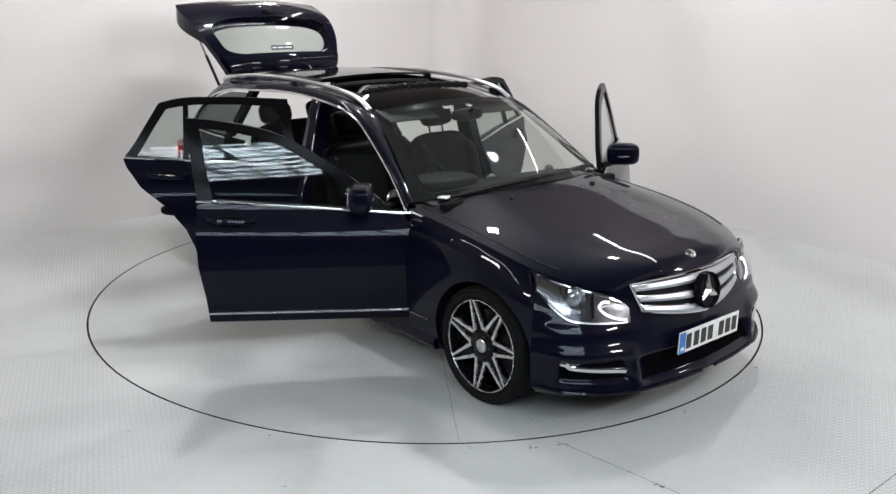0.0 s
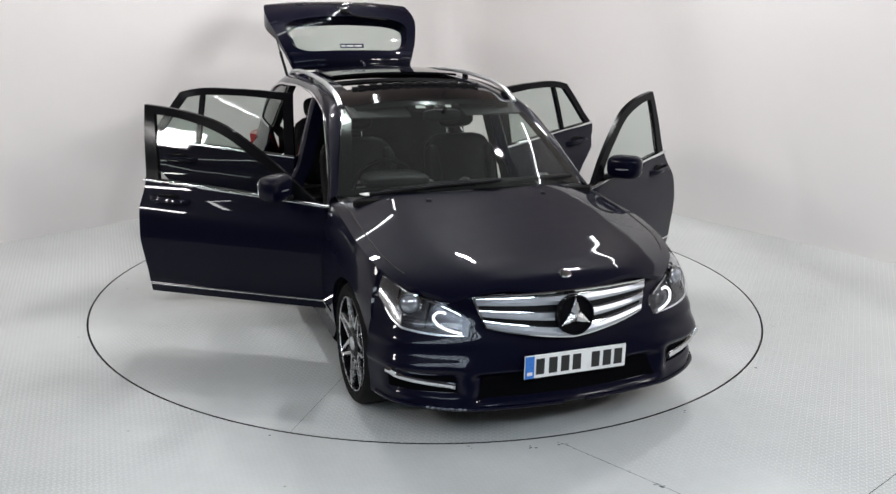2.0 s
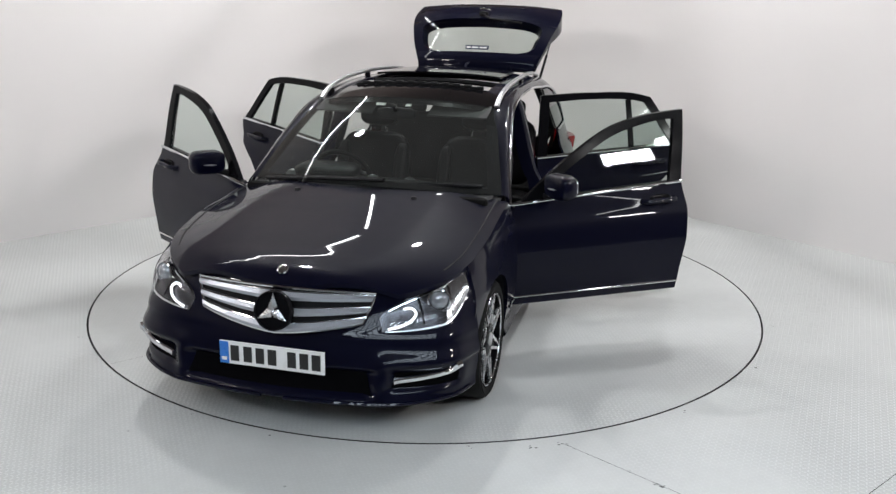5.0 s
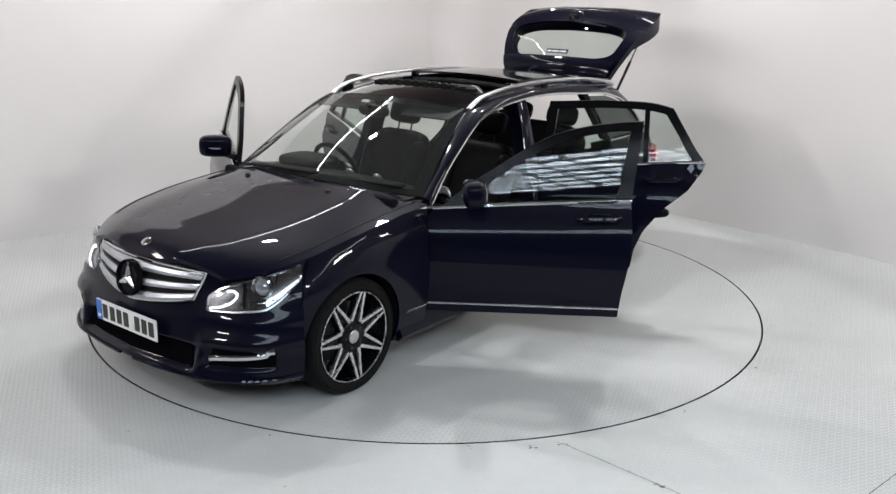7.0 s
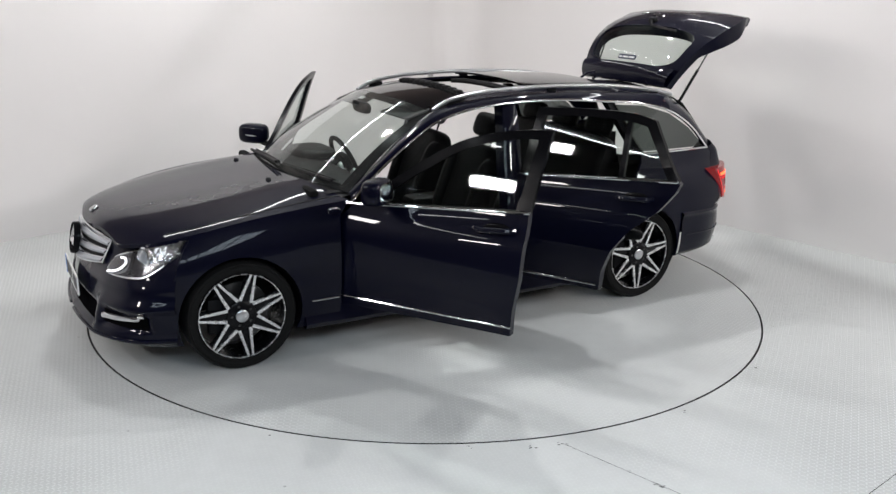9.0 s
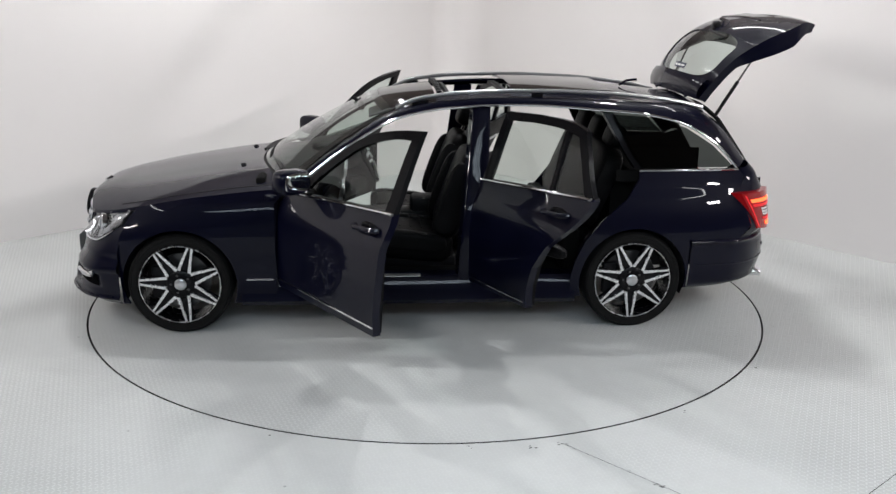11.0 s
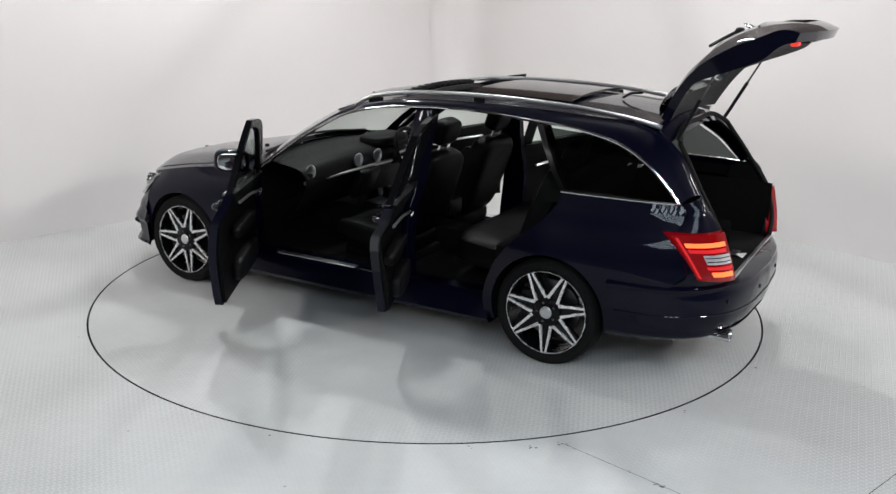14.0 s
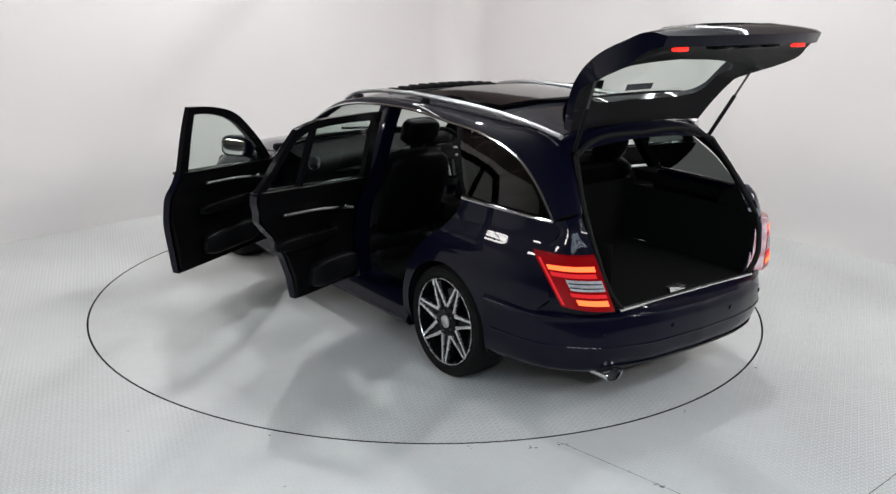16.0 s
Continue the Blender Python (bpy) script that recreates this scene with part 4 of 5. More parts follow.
# ---- rear bumper
REAR = [(0.245, [(-2.27, 0), (-2.25, 0.4), (-2.17, 0.62), (-1.97, 0.78), (-1.73, 0.83)]),
        (0.272, [(-2.34, 0), (-2.315, 0.4), (-2.24, 0.63), (-2.02, 0.81), (-1.73, 0.86)]),
        (0.315, [(-2.375, 0), (-2.345, 0.4), (-2.265, 0.63), (-2.03, 0.825), (-1.73, 0.874)]),
        (0.38, [(-2.395, 0), (-2.365, 0.4), (-2.285, 0.63), (-2.04, 0.832), (-1.73, 0.88)]),
        (0.46, [(-2.405, 0), (-2.375, 0.4), (-2.29, 0.63), (-2.045, 0.836), (-1.73, 0.884)]),
        (0.53, [(-2.395, 0), (-2.365, 0.4), (-2.28, 0.62), (-2.045, 0.836), (-1.73, 0.886)]),
        (0.568, [(-2.365, 0), (-2.335, 0.4), (-2.255, 0.61), (-2.04, 0.832), (-1.73, 0.884)]),
        (0.578, [(-2.31, 0), (-2.295, 0.4), (-2.22, 0.58), (-2.02, 0.80), (-1.73, 0.85)])]
_rear = [(z, spline([0, 0.29, 0.5, 0.78, 1.0], ps)) for z, ps in REAR]


def rear_at(u, z, out=0.0):
    x, y = spline([q[0] for q in REAR], np.array([f(abs(u)) for _, f in _rear]))(z)
    p = Vector((x, math.copysign(y, u), z))
    if out:
        p += Vector((x + 1.3, math.copysign(y, u) * 0.6, 0)).normalized() * out
    return p


rb = level_skin("rear_bumper", rear_at, -1, 1, 0.245, 0.578, 64, 26, PAINT, car, "navy rear bumper")
bm = B()
grid(bm, [[rear_at(-0.46 + 0.92 * i / 24, z, 0.006) for i in range(25)] for z in (0.25, 0.275, 0.30)])
part("diffuser_insert", bm, PLASTIC, rb)
bm = B()
tube(bm, [rear_at(u, 0.405, 0.001) for u in np.linspace(-0.97, 0.97, 60)], 0.005, 6)
part("bumper_crease", bm, PAINT, rb)
for s in (1, -1):
    for u in (0.16, 0.47):
        bm = B()
        p = rear_at(s * u, 0.47, 0.0)
        lathe(bm, [(0, 0.006), (0.011, 0.005), (0.013, -0.002)], Matrix.Translation(p) @ Vector((-1, s * u, 0)).to_track_quat("Z", "Y").to_matrix().to_4x4(), 14)
        part("parking_sensor", bm, PAINT, rb)
    if s == 1:
        bm = B()
        em = Matrix.Translation((-2.262, s * 0.545, 0.262)) @ Matrix.Rotation(radians(-90), 4, "Y") @ Matrix.Diagonal((0.60, 1.2, 1, 1))
        lathe(bm, [(0.046, -0.16), (0.050, 0.03), (0.052, 0.06), (0.048, 0.065), (0.044, 0.055), (0.042, -0.1), (0.0, -0.1)], em, 28)
        tip = part("exhaust_tip", bm, CHROME, car, "oval chrome exhaust tip")
        bm = B()
        lathe(bm, [(0.0, 0.035), (0.0455, 0.035)], em, 28)
        part("exhaust_bore", bm, DARK_GAP, tip)
bm = B()
grid(bm, [[Vector((x, y, z)) for y in np.linspace(-0.52, 0.52, 9)] for x, z in ((-2.311, 0.574), (-2.307, 0.583), (-2.288, 0.583), (-2.284, 0.574))])
part("boot_sill_trim", bm, SATIN, car, "brushed metal strip on the boot sill")
# ---- wheels
def wheel(cx, s, turned):
    """turned: degrees from straight ahead to a pair of spokes, upwards."""
    y0 = s * 0.862
    am = Matrix.Translation((cx, y0, WR)) @ Matrix.Rotation(radians(-90 * s), 4, "X")
    bm = B()
    lathe(bm, [(0.232, -0.19), (0.232, -0.002), (0.239, 0.004), (0.243, 0.0), (0.243, -0.03)], am, 56)
    hub = part("wheel", bm, RIMBLACK, car, "black and silver alloy wheel with a low-profile tyre")
    bm = B()
    lathe(bm, [(0.238, -0.21), (0.262, -0.225), (0.292, -0.222), (0.305, -0.205), (0.3075, -0.17), (0.3075, -0.17), (0.309, -0.11), (0.3075, -0.045), (0.305, -0.012), (0.294, 0.006), (0.27, 0.010), (0.246, 0.002), (0.240, -0.01)], am, 72)
    tyre = part("tyre", bm, RUBBER, hub, "black low-profile tyre")
    for r0, r1 in ((0.249, 0.252), (0.283, 0.286)):
        bm = B()
        lathe(bm, [(r0, 0.0085), ((r0 + r1) / 2, 0.0125), (r1, 0.0085)], am, 56)
        part("sidewall_rib", bm, RUBBER, tyre)
    bm = B()
    lathe(bm, [(0.241, 0.002), (0.2395, 0.0065), (0.2365, 0.007), (0.2345, 0.002)], am, 56)
    part("rim_lip", bm, RIM, hub)
    bm = B()
    lathe(bm, [(0.0, -0.085), (0.17, -0.085), (0.172, -0.10)], am, 40)
    part("brake_disc", bm, STEEL, hub)
    bm = B()
    box(bm, am @ Vector((0.13, 0.0, -0.07)), (0.09, 0.05, 0.2), 0.012)
    part("brake_caliper", bm, PLASTIC, hub)
    n = 7
    for k in range(n):
        a0 = 2 * math.pi * k / n - s * radians(turned)
        for d in (1, -1):
            bm = B()
            a1, a2 = a0 + d * 0.050, a0 + d * 0.385
            pr = Vector((0.237 * math.cos(a1), 0.237 * math.sin(a1), 0.001))
            ph = Vector((0.086 * math.cos(a2), 0.086 * math.sin(a2), -0.009))
            w = (pr - ph).normalized().cross(Vector((0, 0, 1)))
            face = [am @ q for q in (pr + w * 0.0062, pr.lerp(ph, 0.55) + w * 0.0068, ph + w * 0.0095, ph - w * 0.0095, pr - w * 0.0062)]
            v = [bm.verts.new(q) for q in face]
            bm.faces.new(v)
            low = [bm.verts.new(q - (am.to_3x3() @ Vector((0, 0, 0.012)))) for q in face]
            for i in range(5):
                bm.faces.new((v[i], v[(i + 1) % 5], low[(i + 1) % 5], low[i]))
            part("spoke", bm, RIM, hub, smooth=False)
        # black web behind the pair
        bm = B()
        w = [am @ Vector((0.236 * math.cos(a0 - 0.13), 0.236 * math.sin(a0 - 0.13), -0.014)), am @ Vector((0.236 * math.cos(a0 + 0.13), 0.236 * math.sin(a0 + 0.13), -0.014)),
             am @ Vector((0.07 * math.cos(a0 + 0.45), 0.07 * math.sin(a0 + 0.45), -0.024)), am @ Vector((0.07 * math.cos(a0 - 0.45), 0.07 * math.sin(a0 - 0.45), -0.024))]
        v = [bm.verts.new(q) for q in w]
        bm.faces.new(v)
        low = [bm.verts.new(q - (am.to_3x3() @ Vector((0, 0, 0.03)))) for q in w]
        for i in range(4):
            bm.faces.new((v[i], v[(i + 1) % 4], low[(i + 1) % 4], low[i]))
        part("spoke_back", bm, RIMBLACK, hub, smooth=False)
    bm = B()
    lathe(bm, [(0.0, -0.005), (0.075, -0.005), (0.084, -0.012), (0.086, -0.05)], am, 36)
    part("hub", bm, RIMBLACK, hub)
    bm = B()
    lathe(bm, [(0.0, 0.003), (0.030, 0.003), (0.035, -0.001), (0.036, -0.01)], am, 28)
    part("hub_cap", bm, SATIN, hub, "round silver hub cap")
    for k in range(5):
        a = 2 * math.pi * k / 5
        bm = B()
        lathe(bm, [(0, 0.001), (0.007, 0.001), (0.009, -0.006)], am @ Matrix.Translation((0.056 * math.cos(a), 0.056 * math.sin(a), -0.003)), 8)
        part("wheel_bolt", bm, STEEL, hub)


wheel(WX, 1, 4)
wheel(-WX, 1, 13)
wheel(WX, -1, 6)
wheel(-WX, -1, 30)

# ---- underbody, floor pan, bulkheads
bm = B()
box(bm, (0.0, 0, 0.235), (2.02, 1.56, 0.10), 0.02)
box(bm, (1.38, 0, 0.40), (1.1, 0.96, 0.36), 0.03)
box(bm, (-1.75, 0, 0.42), (1.06, 0.98, 0.28), 0.03)
part("underbody", bm, PLASTIC, car)
bm = B()
box(bm, (0.0, 0, 0.30), (1.98, 1.46, 0.05), 0.01)
part("cabin_carpet", bm, CARPET, car)
bm = B()
box(bm, (0.05, 0, 0.38), (1.6, 0.24, 0.20), 0.04)
part("centre_tunnel", bm, CARPET, car)
bm = B()
box(bm, (-1.02, 0, 0.45), (0.10, 1.40, 0.30), 0.02)
part("bench_support", bm, CARPET, car)
bm = B()
box(bm, (0.90, 0, 0.60), (0.06, 1.44, 0.66), 0.02)
part("bulkhead", bm, CARPET, car)
# boot: lined box
bm = B()
grid(bm, [[Vector((x, y, z)) for y in np.linspace(-0.575, 0.575, 7)] for x, z in ((-2.285, 0.576), (-2.20, 0.562), (-1.32, 0.562), (-1.40, 0.95))])
part("boot_lining", bm, CARPET, car, "black carpeted load bay")
bm = B()
box(bm, (-2.19, -0.03, 0.567), (0.05, 0.10, 0.006), 0.002)
part("boot_floor_catch", bm, SATIN, car)
bm = B()
for z in (0.5765, 0.5785):
    cap(bm, [bm.verts.new(p) for p in ((-2.262, -0.02, z), (-2.262, 0.10, z), (-2.205, 0.04, z))])
part("boot_label", bm, PAPER, car, "white triangular label on the boot floor")
bm = B()
tube(bm, line([(-1.96, 0.525, 1.265), (-2.11, 0.60, 1.04), (-2.23, 0.625, 0.85), (-2.29, 0.57, 0.66), (-2.295, 0.50, 0.582)], 24), 0.014, 8)
tube(bm, line([(-1.96, -0.525, 1.265), (-2.11, -0.60, 1.04), (-2.23, -0.625, 0.85), (-2.29, -0.57, 0.66), (-2.295, -0.50, 0.582)], 24), 0.014, 8)
tube(bm, line([(-1.96, 0.525, 1.265), (-1.925, 0.40, 1.315), (-1.91, 0.0, 1.335), (-1.925, -0.40, 1.315), (-1.96, -0.525, 1.265)], 24), 0.014, 8)
part("boot_seal", bm, RUBBER, car)
bm = B()
grid(bm, [[Vector((x - 0.03 * (1 - (y / 0.55) ** 2) + 0.0, y, z - 0.05 * (y / 0.55) ** 2)) for y in np.linspace(-0.53, 0.53, 15)] for x, z in ((-1.80, 1.384), (-1.85, 1.37), (-1.88, 1.335), (-1.90, 1.31))])
part("roof_end", bm, PAINT, car)

# ---- interior
def seat(y):
    bm = B()
    pillow(bm, (-0.02, y, 0.45), (0.54, 0.52, 0.19), 0.45, Matrix.Rotation(radians(-7), 4, "Y"))
    ob = part("front_seat", bm, LEATHER, car, "black leather front seat")
    lean = Matrix.Rotation(radians(-20), 4, "Y")
    bm = B()
    pillow(bm, (-0.325, y, 0.775), (0.17, 0.50, 0.58), 0.45, lean)
    part("backrest", bm, LEATHER, ob)
    for k in (-1, 1):
        bm = B()
        pillow(bm, (-0.275, y + k * 0.21, 0.76), (0.17, 0.09, 0.48), 0.6, lean)
        part("bolster", bm, LEATHER, ob)
        bm = B()
        pillow(bm, (0.0, y + k * 0.22, 0.49), (0.48, 0.09, 0.14), 0.6, Matrix.Rotation(radians(-7), 4, "Y"))
        part("bolster", bm, LEATHER, ob)
        bm = B()
        tube(bm, [(-0.41, y + k * 0.06, 1.02), (-0.45, y + k * 0.06, 1.14)], 0.007, 6)
        part("headrest_post", bm, CHROME, ob)
    bm = B()
    pillow(bm, (-0.44, y, 1.175), (0.11, 0.26, 0.165), 0.55, lean)
    part("headrest", bm, LEATHER, ob)
    bm = B()
    box(bm, (-0.05, y, 0.35), (0.5, 0.42, 0.08), 0.02)
    part("seat_base", bm, PLASTIC, ob)
    bm = B()
    for k in range(6):
        tube(bm, [(-0.22 + k * 0.07, y - 0.17, 0.547 + 0.0085 * k), (-0.22 + k * 0.07, y + 0.17, 0.547 + 0.0085 * k)], 0.004, 5)
    part("seat_piping", bm, LEATHER, ob)


seat(0.37)
seat(-0.37)
bm = B()
pillow(bm, (-0.91, 0, 0.49), (0.56, 1.32, 0.20), 0.35, Matrix.Rotation(radians(-6), 4, "Y"), 28)
bench = part("rear_bench", bm, LEATHER, car, "black leather rear bench")
bm = B()
pillow(bm, (-1.21, 0, 0.82), (0.17, 1.26, 0.56), 0.35, Matrix.Rotation(radians(-22), 4, "Y"), 28)
part("backrest", bm, LEATHER, bench)
for y in (-0.40, 0.0, 0.40):
    bm = B()
    pillow(bm, (-1.33, y, 1.14), (0.10, 0.25, 0.15), 0.55, Matrix.Rotation(radians(-20), 4, "Y"))
    part("headrest", bm, LEATHER, bench)
for s in (1, -1):
    bm = B()
    grid(bm, [[Vector((x, s * (side_y(x, max(z, 0.9)) - 0.10), z)) for x in np.linspace(-1.98, -1.28, 8)] for z in (0.90, 0.97)])
    grid(bm, [[Vector((x, s * y, z)) for x, y in ((-2.27, 0.56), (-2.15, 0.58), (-1.28, 0.585))] for z in (0.56, 0.75, 0.90)])
    grid(bm, [[Vector((-1.98, s * 0.60, 0.90)), Vector((-1.98, s * 0.655, 0.97))], [Vector((-2.20, s * 0.575, 0.90)), Vector((-2.10, s * 0.60, 1.02))]])
    part("rear_side_trim", bm, CARPET, car)
# dashboard
bm = B()
dash = line([(0.90, 0, 0.935), (0.74, 0, 0.945), (0.58, 0, 0.93), (0.46, 0, 0.90), (0.42, 0, 0.85), (0.44, 0, 0.76), (0.50, 0, 0.66), (0.60, 0, 0.55)], 22)
grid(bm, [[Vector((p.x - 0.07 * (y / 0.7) ** 2 * (1 if p.x > 0.7 else 0.3), y, p.z - 0.03 * (y / 0.72) ** 2)) for y in np.linspace(-0.72, 0.72, 17)] for p in dash])
dashboard = part("dashboard", bm, PLASTIC, car, "black dashboard with a metal trim strip")
bm = B()
pillow(bm, (0.52, -0.37, 0.945), (0.28, 0.40, 0.09), 0.6)
part("instrument_hood", bm, PLASTIC, dashboard)
bm = B()
tube(bm, [(0.425, y, 0.795 - 0.01 * y * y) for y in np.linspace(-0.70, 0.70, 16)], 0.013, 6, 1.0)
part("dash_trim", bm, SATIN, dashboard, "brushed metal trim strip")
for y in (-0.66, -0.12, 0.12, 0.66):
    bm = B()
    lathe(bm, [(0.045, 0.0), (0.05, 0.012), (0.042, 0.014), (0.036, 0.0), (0, -0.005)], Matrix.Translation((0.415, y, 0.862)) @ Matrix.Rotation(radians(-90), 4, "Y"), 20)
    part("air_vent", bm, SATIN, dashboard)
bm = B()
box(bm, (0.44, 0.0, 0.68), (0.06, 0.22, 0.22), 0.015, Matrix.Rotation(radians(-25), 4, "Y"))
box(bm, (0.10, 0.0, 0.50), (0.60, 0.20, 0.14), 0.03)
box(bm, (-0.18, 0.0, 0.60), (0.30, 0.18, 0.12), 0.03)
part("centre_console", bm, PLASTIC, car)
bm = B()
pillow(bm, (0.22, 0.0, 0.63), (0.05, 0.05, 0.10), 0.7)
part("gear_lever", bm, LEATHER, car)
# steering wheel, on the car's right
SW = Matrix.Translation((0.27, -0.37, 0.86)) @ Matrix.Rotation(radians(-66), 4, "Y")
bm = B()
tube(bm, [SW @ Vector((0.185 * math.cos(a), 0.185 * math.sin(a), 0)) for a in np.linspace(0, 2 * math.pi, 41)], 0.0165, 8)
steer = part("steering_wheel", bm, LEATHER, car, "black leather steering wheel with silver spokes")
bm = B()
pillow(bm, SW @ Vector((0, 0, -0.005)), (0.15, 0.19, 0.06), 0.7, SW.to_3x3().to_4x4())
part("wheel_boss", bm, PLASTIC, steer)
for a in (90, -90, 180):
    bm = B()
    d = Vector((math.cos(radians(a)), math.sin(radians(a)), 0))
    n = Vector((-d.y, d.x, 0))
    for k in (-1, 1):
        tube(bm, [SW @ (d * 0.06 + n * k * 0.03 + Vector((0, 0, 0.03))), SW @ (d * 0.175 + n * k * 0.02 + Vector((0, 0, 0.012)))], 0.009, 6)
    part("wheel_spoke", bm, SATIN, steer)
bm = B()
tube(bm, [SW @ Vector((0, 0, -0.02)), (0.55, -0.37, 0.76)], 0.045, 10)
part("steering_column", bm, PLASTIC, steer)
bm = B()
pillow(bm, (0.30, 0.0, 1.285), (0.05, 0.25, 0.075), 0.6)
tube(bm, [(0.31, 0, 1.30), (0.36, 0, 1.325)], 0.012, 6)
part("inner_mirror", bm, PLASTIC, car)
for y in (0.37, -0.37):
    bm = B()
    box(bm, (0.17, y, 1.30), (0.17, 0.38, 0.012), 0.004, Matrix.Rotation(radians(18), 4, "Y"))
    part("sun_visor", bm, mat("visor_grey", (0.05, 0.05, 0.05), 0.9), car)


# ---- doors
def door_frame(bm, outer, inner, s, off, thick):
    """A window frame: a band between two outlines on the car's side, with depth."""
    def P(q, o):
        return Vector((q[0], s * (side_y(q[0], q[1]) + o), q[1]))
    rows = [[P(a, off), P(b, off), P(b, off - thick), P(a, off - thick), P(a, off)] for a, b in zip(outer, inner)]
    grid(bm, rows)


def flat_line(points, n):
    return [(p.x, p.z) for p in line([(x, 0, z) for x, z in points], n)]


def pane_y(x, z):
    """The even barrel curve of a door's glass."""
    d = z - 0.93
    return 0.886 - 0.096 - 0.26 * d - 0.11 * d * d


def door(s, rear):
    if not rear:
        hinge = Vector((0.79, s * 0.855, 0))
        swing, pitch, lean = (58.5, 1.2, -1.6) if s > 0 else (58.3, 1.0, -0.6)
        shell = [(0.803, 0.288), (0.803, 0.80), (0.735, 0.868)] + [(x, belt_z(x)) for x in (0.55, 0.3, 0.05, -0.15, -0.325)] + [(-0.335, 0.80), (-0.325, 0.60), (-0.29, 0.42), (-0.275, 0.288)]
        outer = flat_line([(0.70, 0.877), (0.55, 0.992), (0.33, 1.14), (0.10, 1.262), (-0.11, 1.315), (-0.30, 1.336), (-0.385, 1.341)], 30) + flat_line([(-0.385, 1.341), (-0.36, 1.15), (-0.327, 0.928)], 12)[1:]
        inner = flat_line([(0.60, 0.885), (0.50, 0.965), (0.31, 1.093), (0.09, 1.213), (-0.10, 1.266), (-0.25, 1.288), (-0.315, 1.290)], 30) + flat_line([(-0.315, 1.290), (-0.285, 1.12), (-0.247, 0.926)], 12)[1:]
        pane = [(0.62, 0.875)] + inner[::3] + [(-0.245, 0.905)]
        bx0, bx1 = 0.79, -0.33
        name = "front_door"
    else:
        hinge = Vector((-0.375, s * 0.85, 0))
        swing, pitch, lean = (65.4, 1.9, -0.8) if s > 0 else (61.2, 1.4, -0.8)
        shell = [(-0.345, 0.305), (-0.345, 0.60), (-0.355, 0.80), (-0.36, belt_z(-0.36))] + [(x, belt_z(x)) for x in (-0.6, -0.9, -1.2, -1.40)] + [(-1.415, 0.975), (-1.395, 0.925), (-1.315, 0.815), (-1.165, 0.695), (-1.055, 0.555), (-1.0, 0.43), (-0.98, 0.305)]
        outer = flat_line([(-0.362, 0.930), (-0.395, 1.15), (-0.42, 1.340)], 10) + flat_line([(-0.42, 1.340), (-0.8, 1.347), (-1.13, 1.326), (-1.205, 1.305)], 20)[1:] + flat_line([(-1.205, 1.305), (-1.29, 1.165), (-1.35, 1.065), (-1.405, 0.99)], 12)[1:]
        inner = flat_line([(-0.43, 0.930), (-0.455, 1.12), (-0.475, 1.293)], 10) + flat_line([(-0.475, 1.293), (-0.8, 1.303), (-1.09, 1.285), (-1.16, 1.27)], 20)[1:] + flat_line([(-1.16, 1.27), (-1.24, 1.145), (-1.29, 1.06), (-1.335, 0.99)], 12)[1:]
        pane = [(-0.43, 0.915)] + inner[::3] + [(-1.34, 0.965)]
        bx0, bx1 = -0.36, -1.40
        name = "rear_door"
    m = Matrix.Translation(hinge) @ Matrix.Rotation(radians(-s * swing), 4, "Z") @ Matrix.Rotation(radians(pitch), 4, "Y") @ Matrix.Rotation(radians(-s * lean), 4, "X") @ Matrix.Translation(-hinge)
    ob = panel(name, shell, s, PAINT, car, thick=0.045, step=0.035, label="open navy %s with black leather lining" % name.replace("_", " "), m=m)
    bm = B()
    door_frame(bm, outer, inner, s, -0.006, 0.032)
    part("window_frame", bm, GLOSSBLACK, ob, "gloss black window frame")
    panel("pane", pane, s, GLASS, ob, off=-0.018, thick=0.0, step=0.06, label="slightly green clear pane", fn=pane_y)
    if rear:
        bm = B()
        div = [(-1.045, z) for z in np.linspace(0.955, 1.29, 8)]
        rows = [[Vector((x + dx, s * (side_y(x, z) - 0.006 + dy), z)) for dx, dy in ((0.016, -0.03), (0.016, 0), (-0.016, 0), (-0.016, -0.03), (0.016, -0.03))] for x, z in div]
        grid(bm, rows)
        part("window_divider", bm, GLOSSBLACK, ob)
    bm = B()
    tube(bm, [(x, s * (side_y(x, belt_z(x)) + 0.003), belt_z(x) + 0.001) for x in np.linspace(bx0, bx1, 20)], 0.009, 8)
    part("belt_trim", bm, CHROME, ob, "chrome strip along the window sill")
    bm = B()
    x1 = -0.28 if not rear else -0.965
    tube(bm, [(x, s * (side_y(x, 0.338) + 0.002), 0.338) for x in np.linspace(0.79 if not rear else -0.36, x1, 16)], 0.006, 6)
    part("lower_trim", bm, CHROME, ob, "thin chrome strip")
    # outside handle
    hx = -0.16 if not rear else -1.16
    hz = 0.835 if not rear else 0.875
    bm = B()
    hp = line([(hx + 0.12, s * (side_y(hx + 0.12, hz) - 0.002), hz - 0.006), (hx + 0.09, s * (side_y(hx, hz) + 0.030), hz - 0.004), (hx, s * (side_y(hx, hz) + 0.036), hz), (hx - 0.085, s * (side_y(hx, hz) + 0.031), hz + 0.004), (hx - 0.11, s * (side_y(hx - .11, hz) - 0.002), hz + 0.005)], 16)
    tube(bm, hp, 0.014, 8, 1.1)
    handle = part("door_handle", bm, PAINT, ob)
    bm = B()
    pillow(bm, (hx - 0.01, s * (side_y(hx, hz) - 0.004), hz - 0.002), (0.15, 0.022, 0.07), 0.8)
    part("handle_cup", bm, GLOSSBLACK, handle)
    # inner lining
    ins = lambda x, z: side_y(x, z) - 0.062 - 0.012 * math.sin((z - 0.3) * 9)
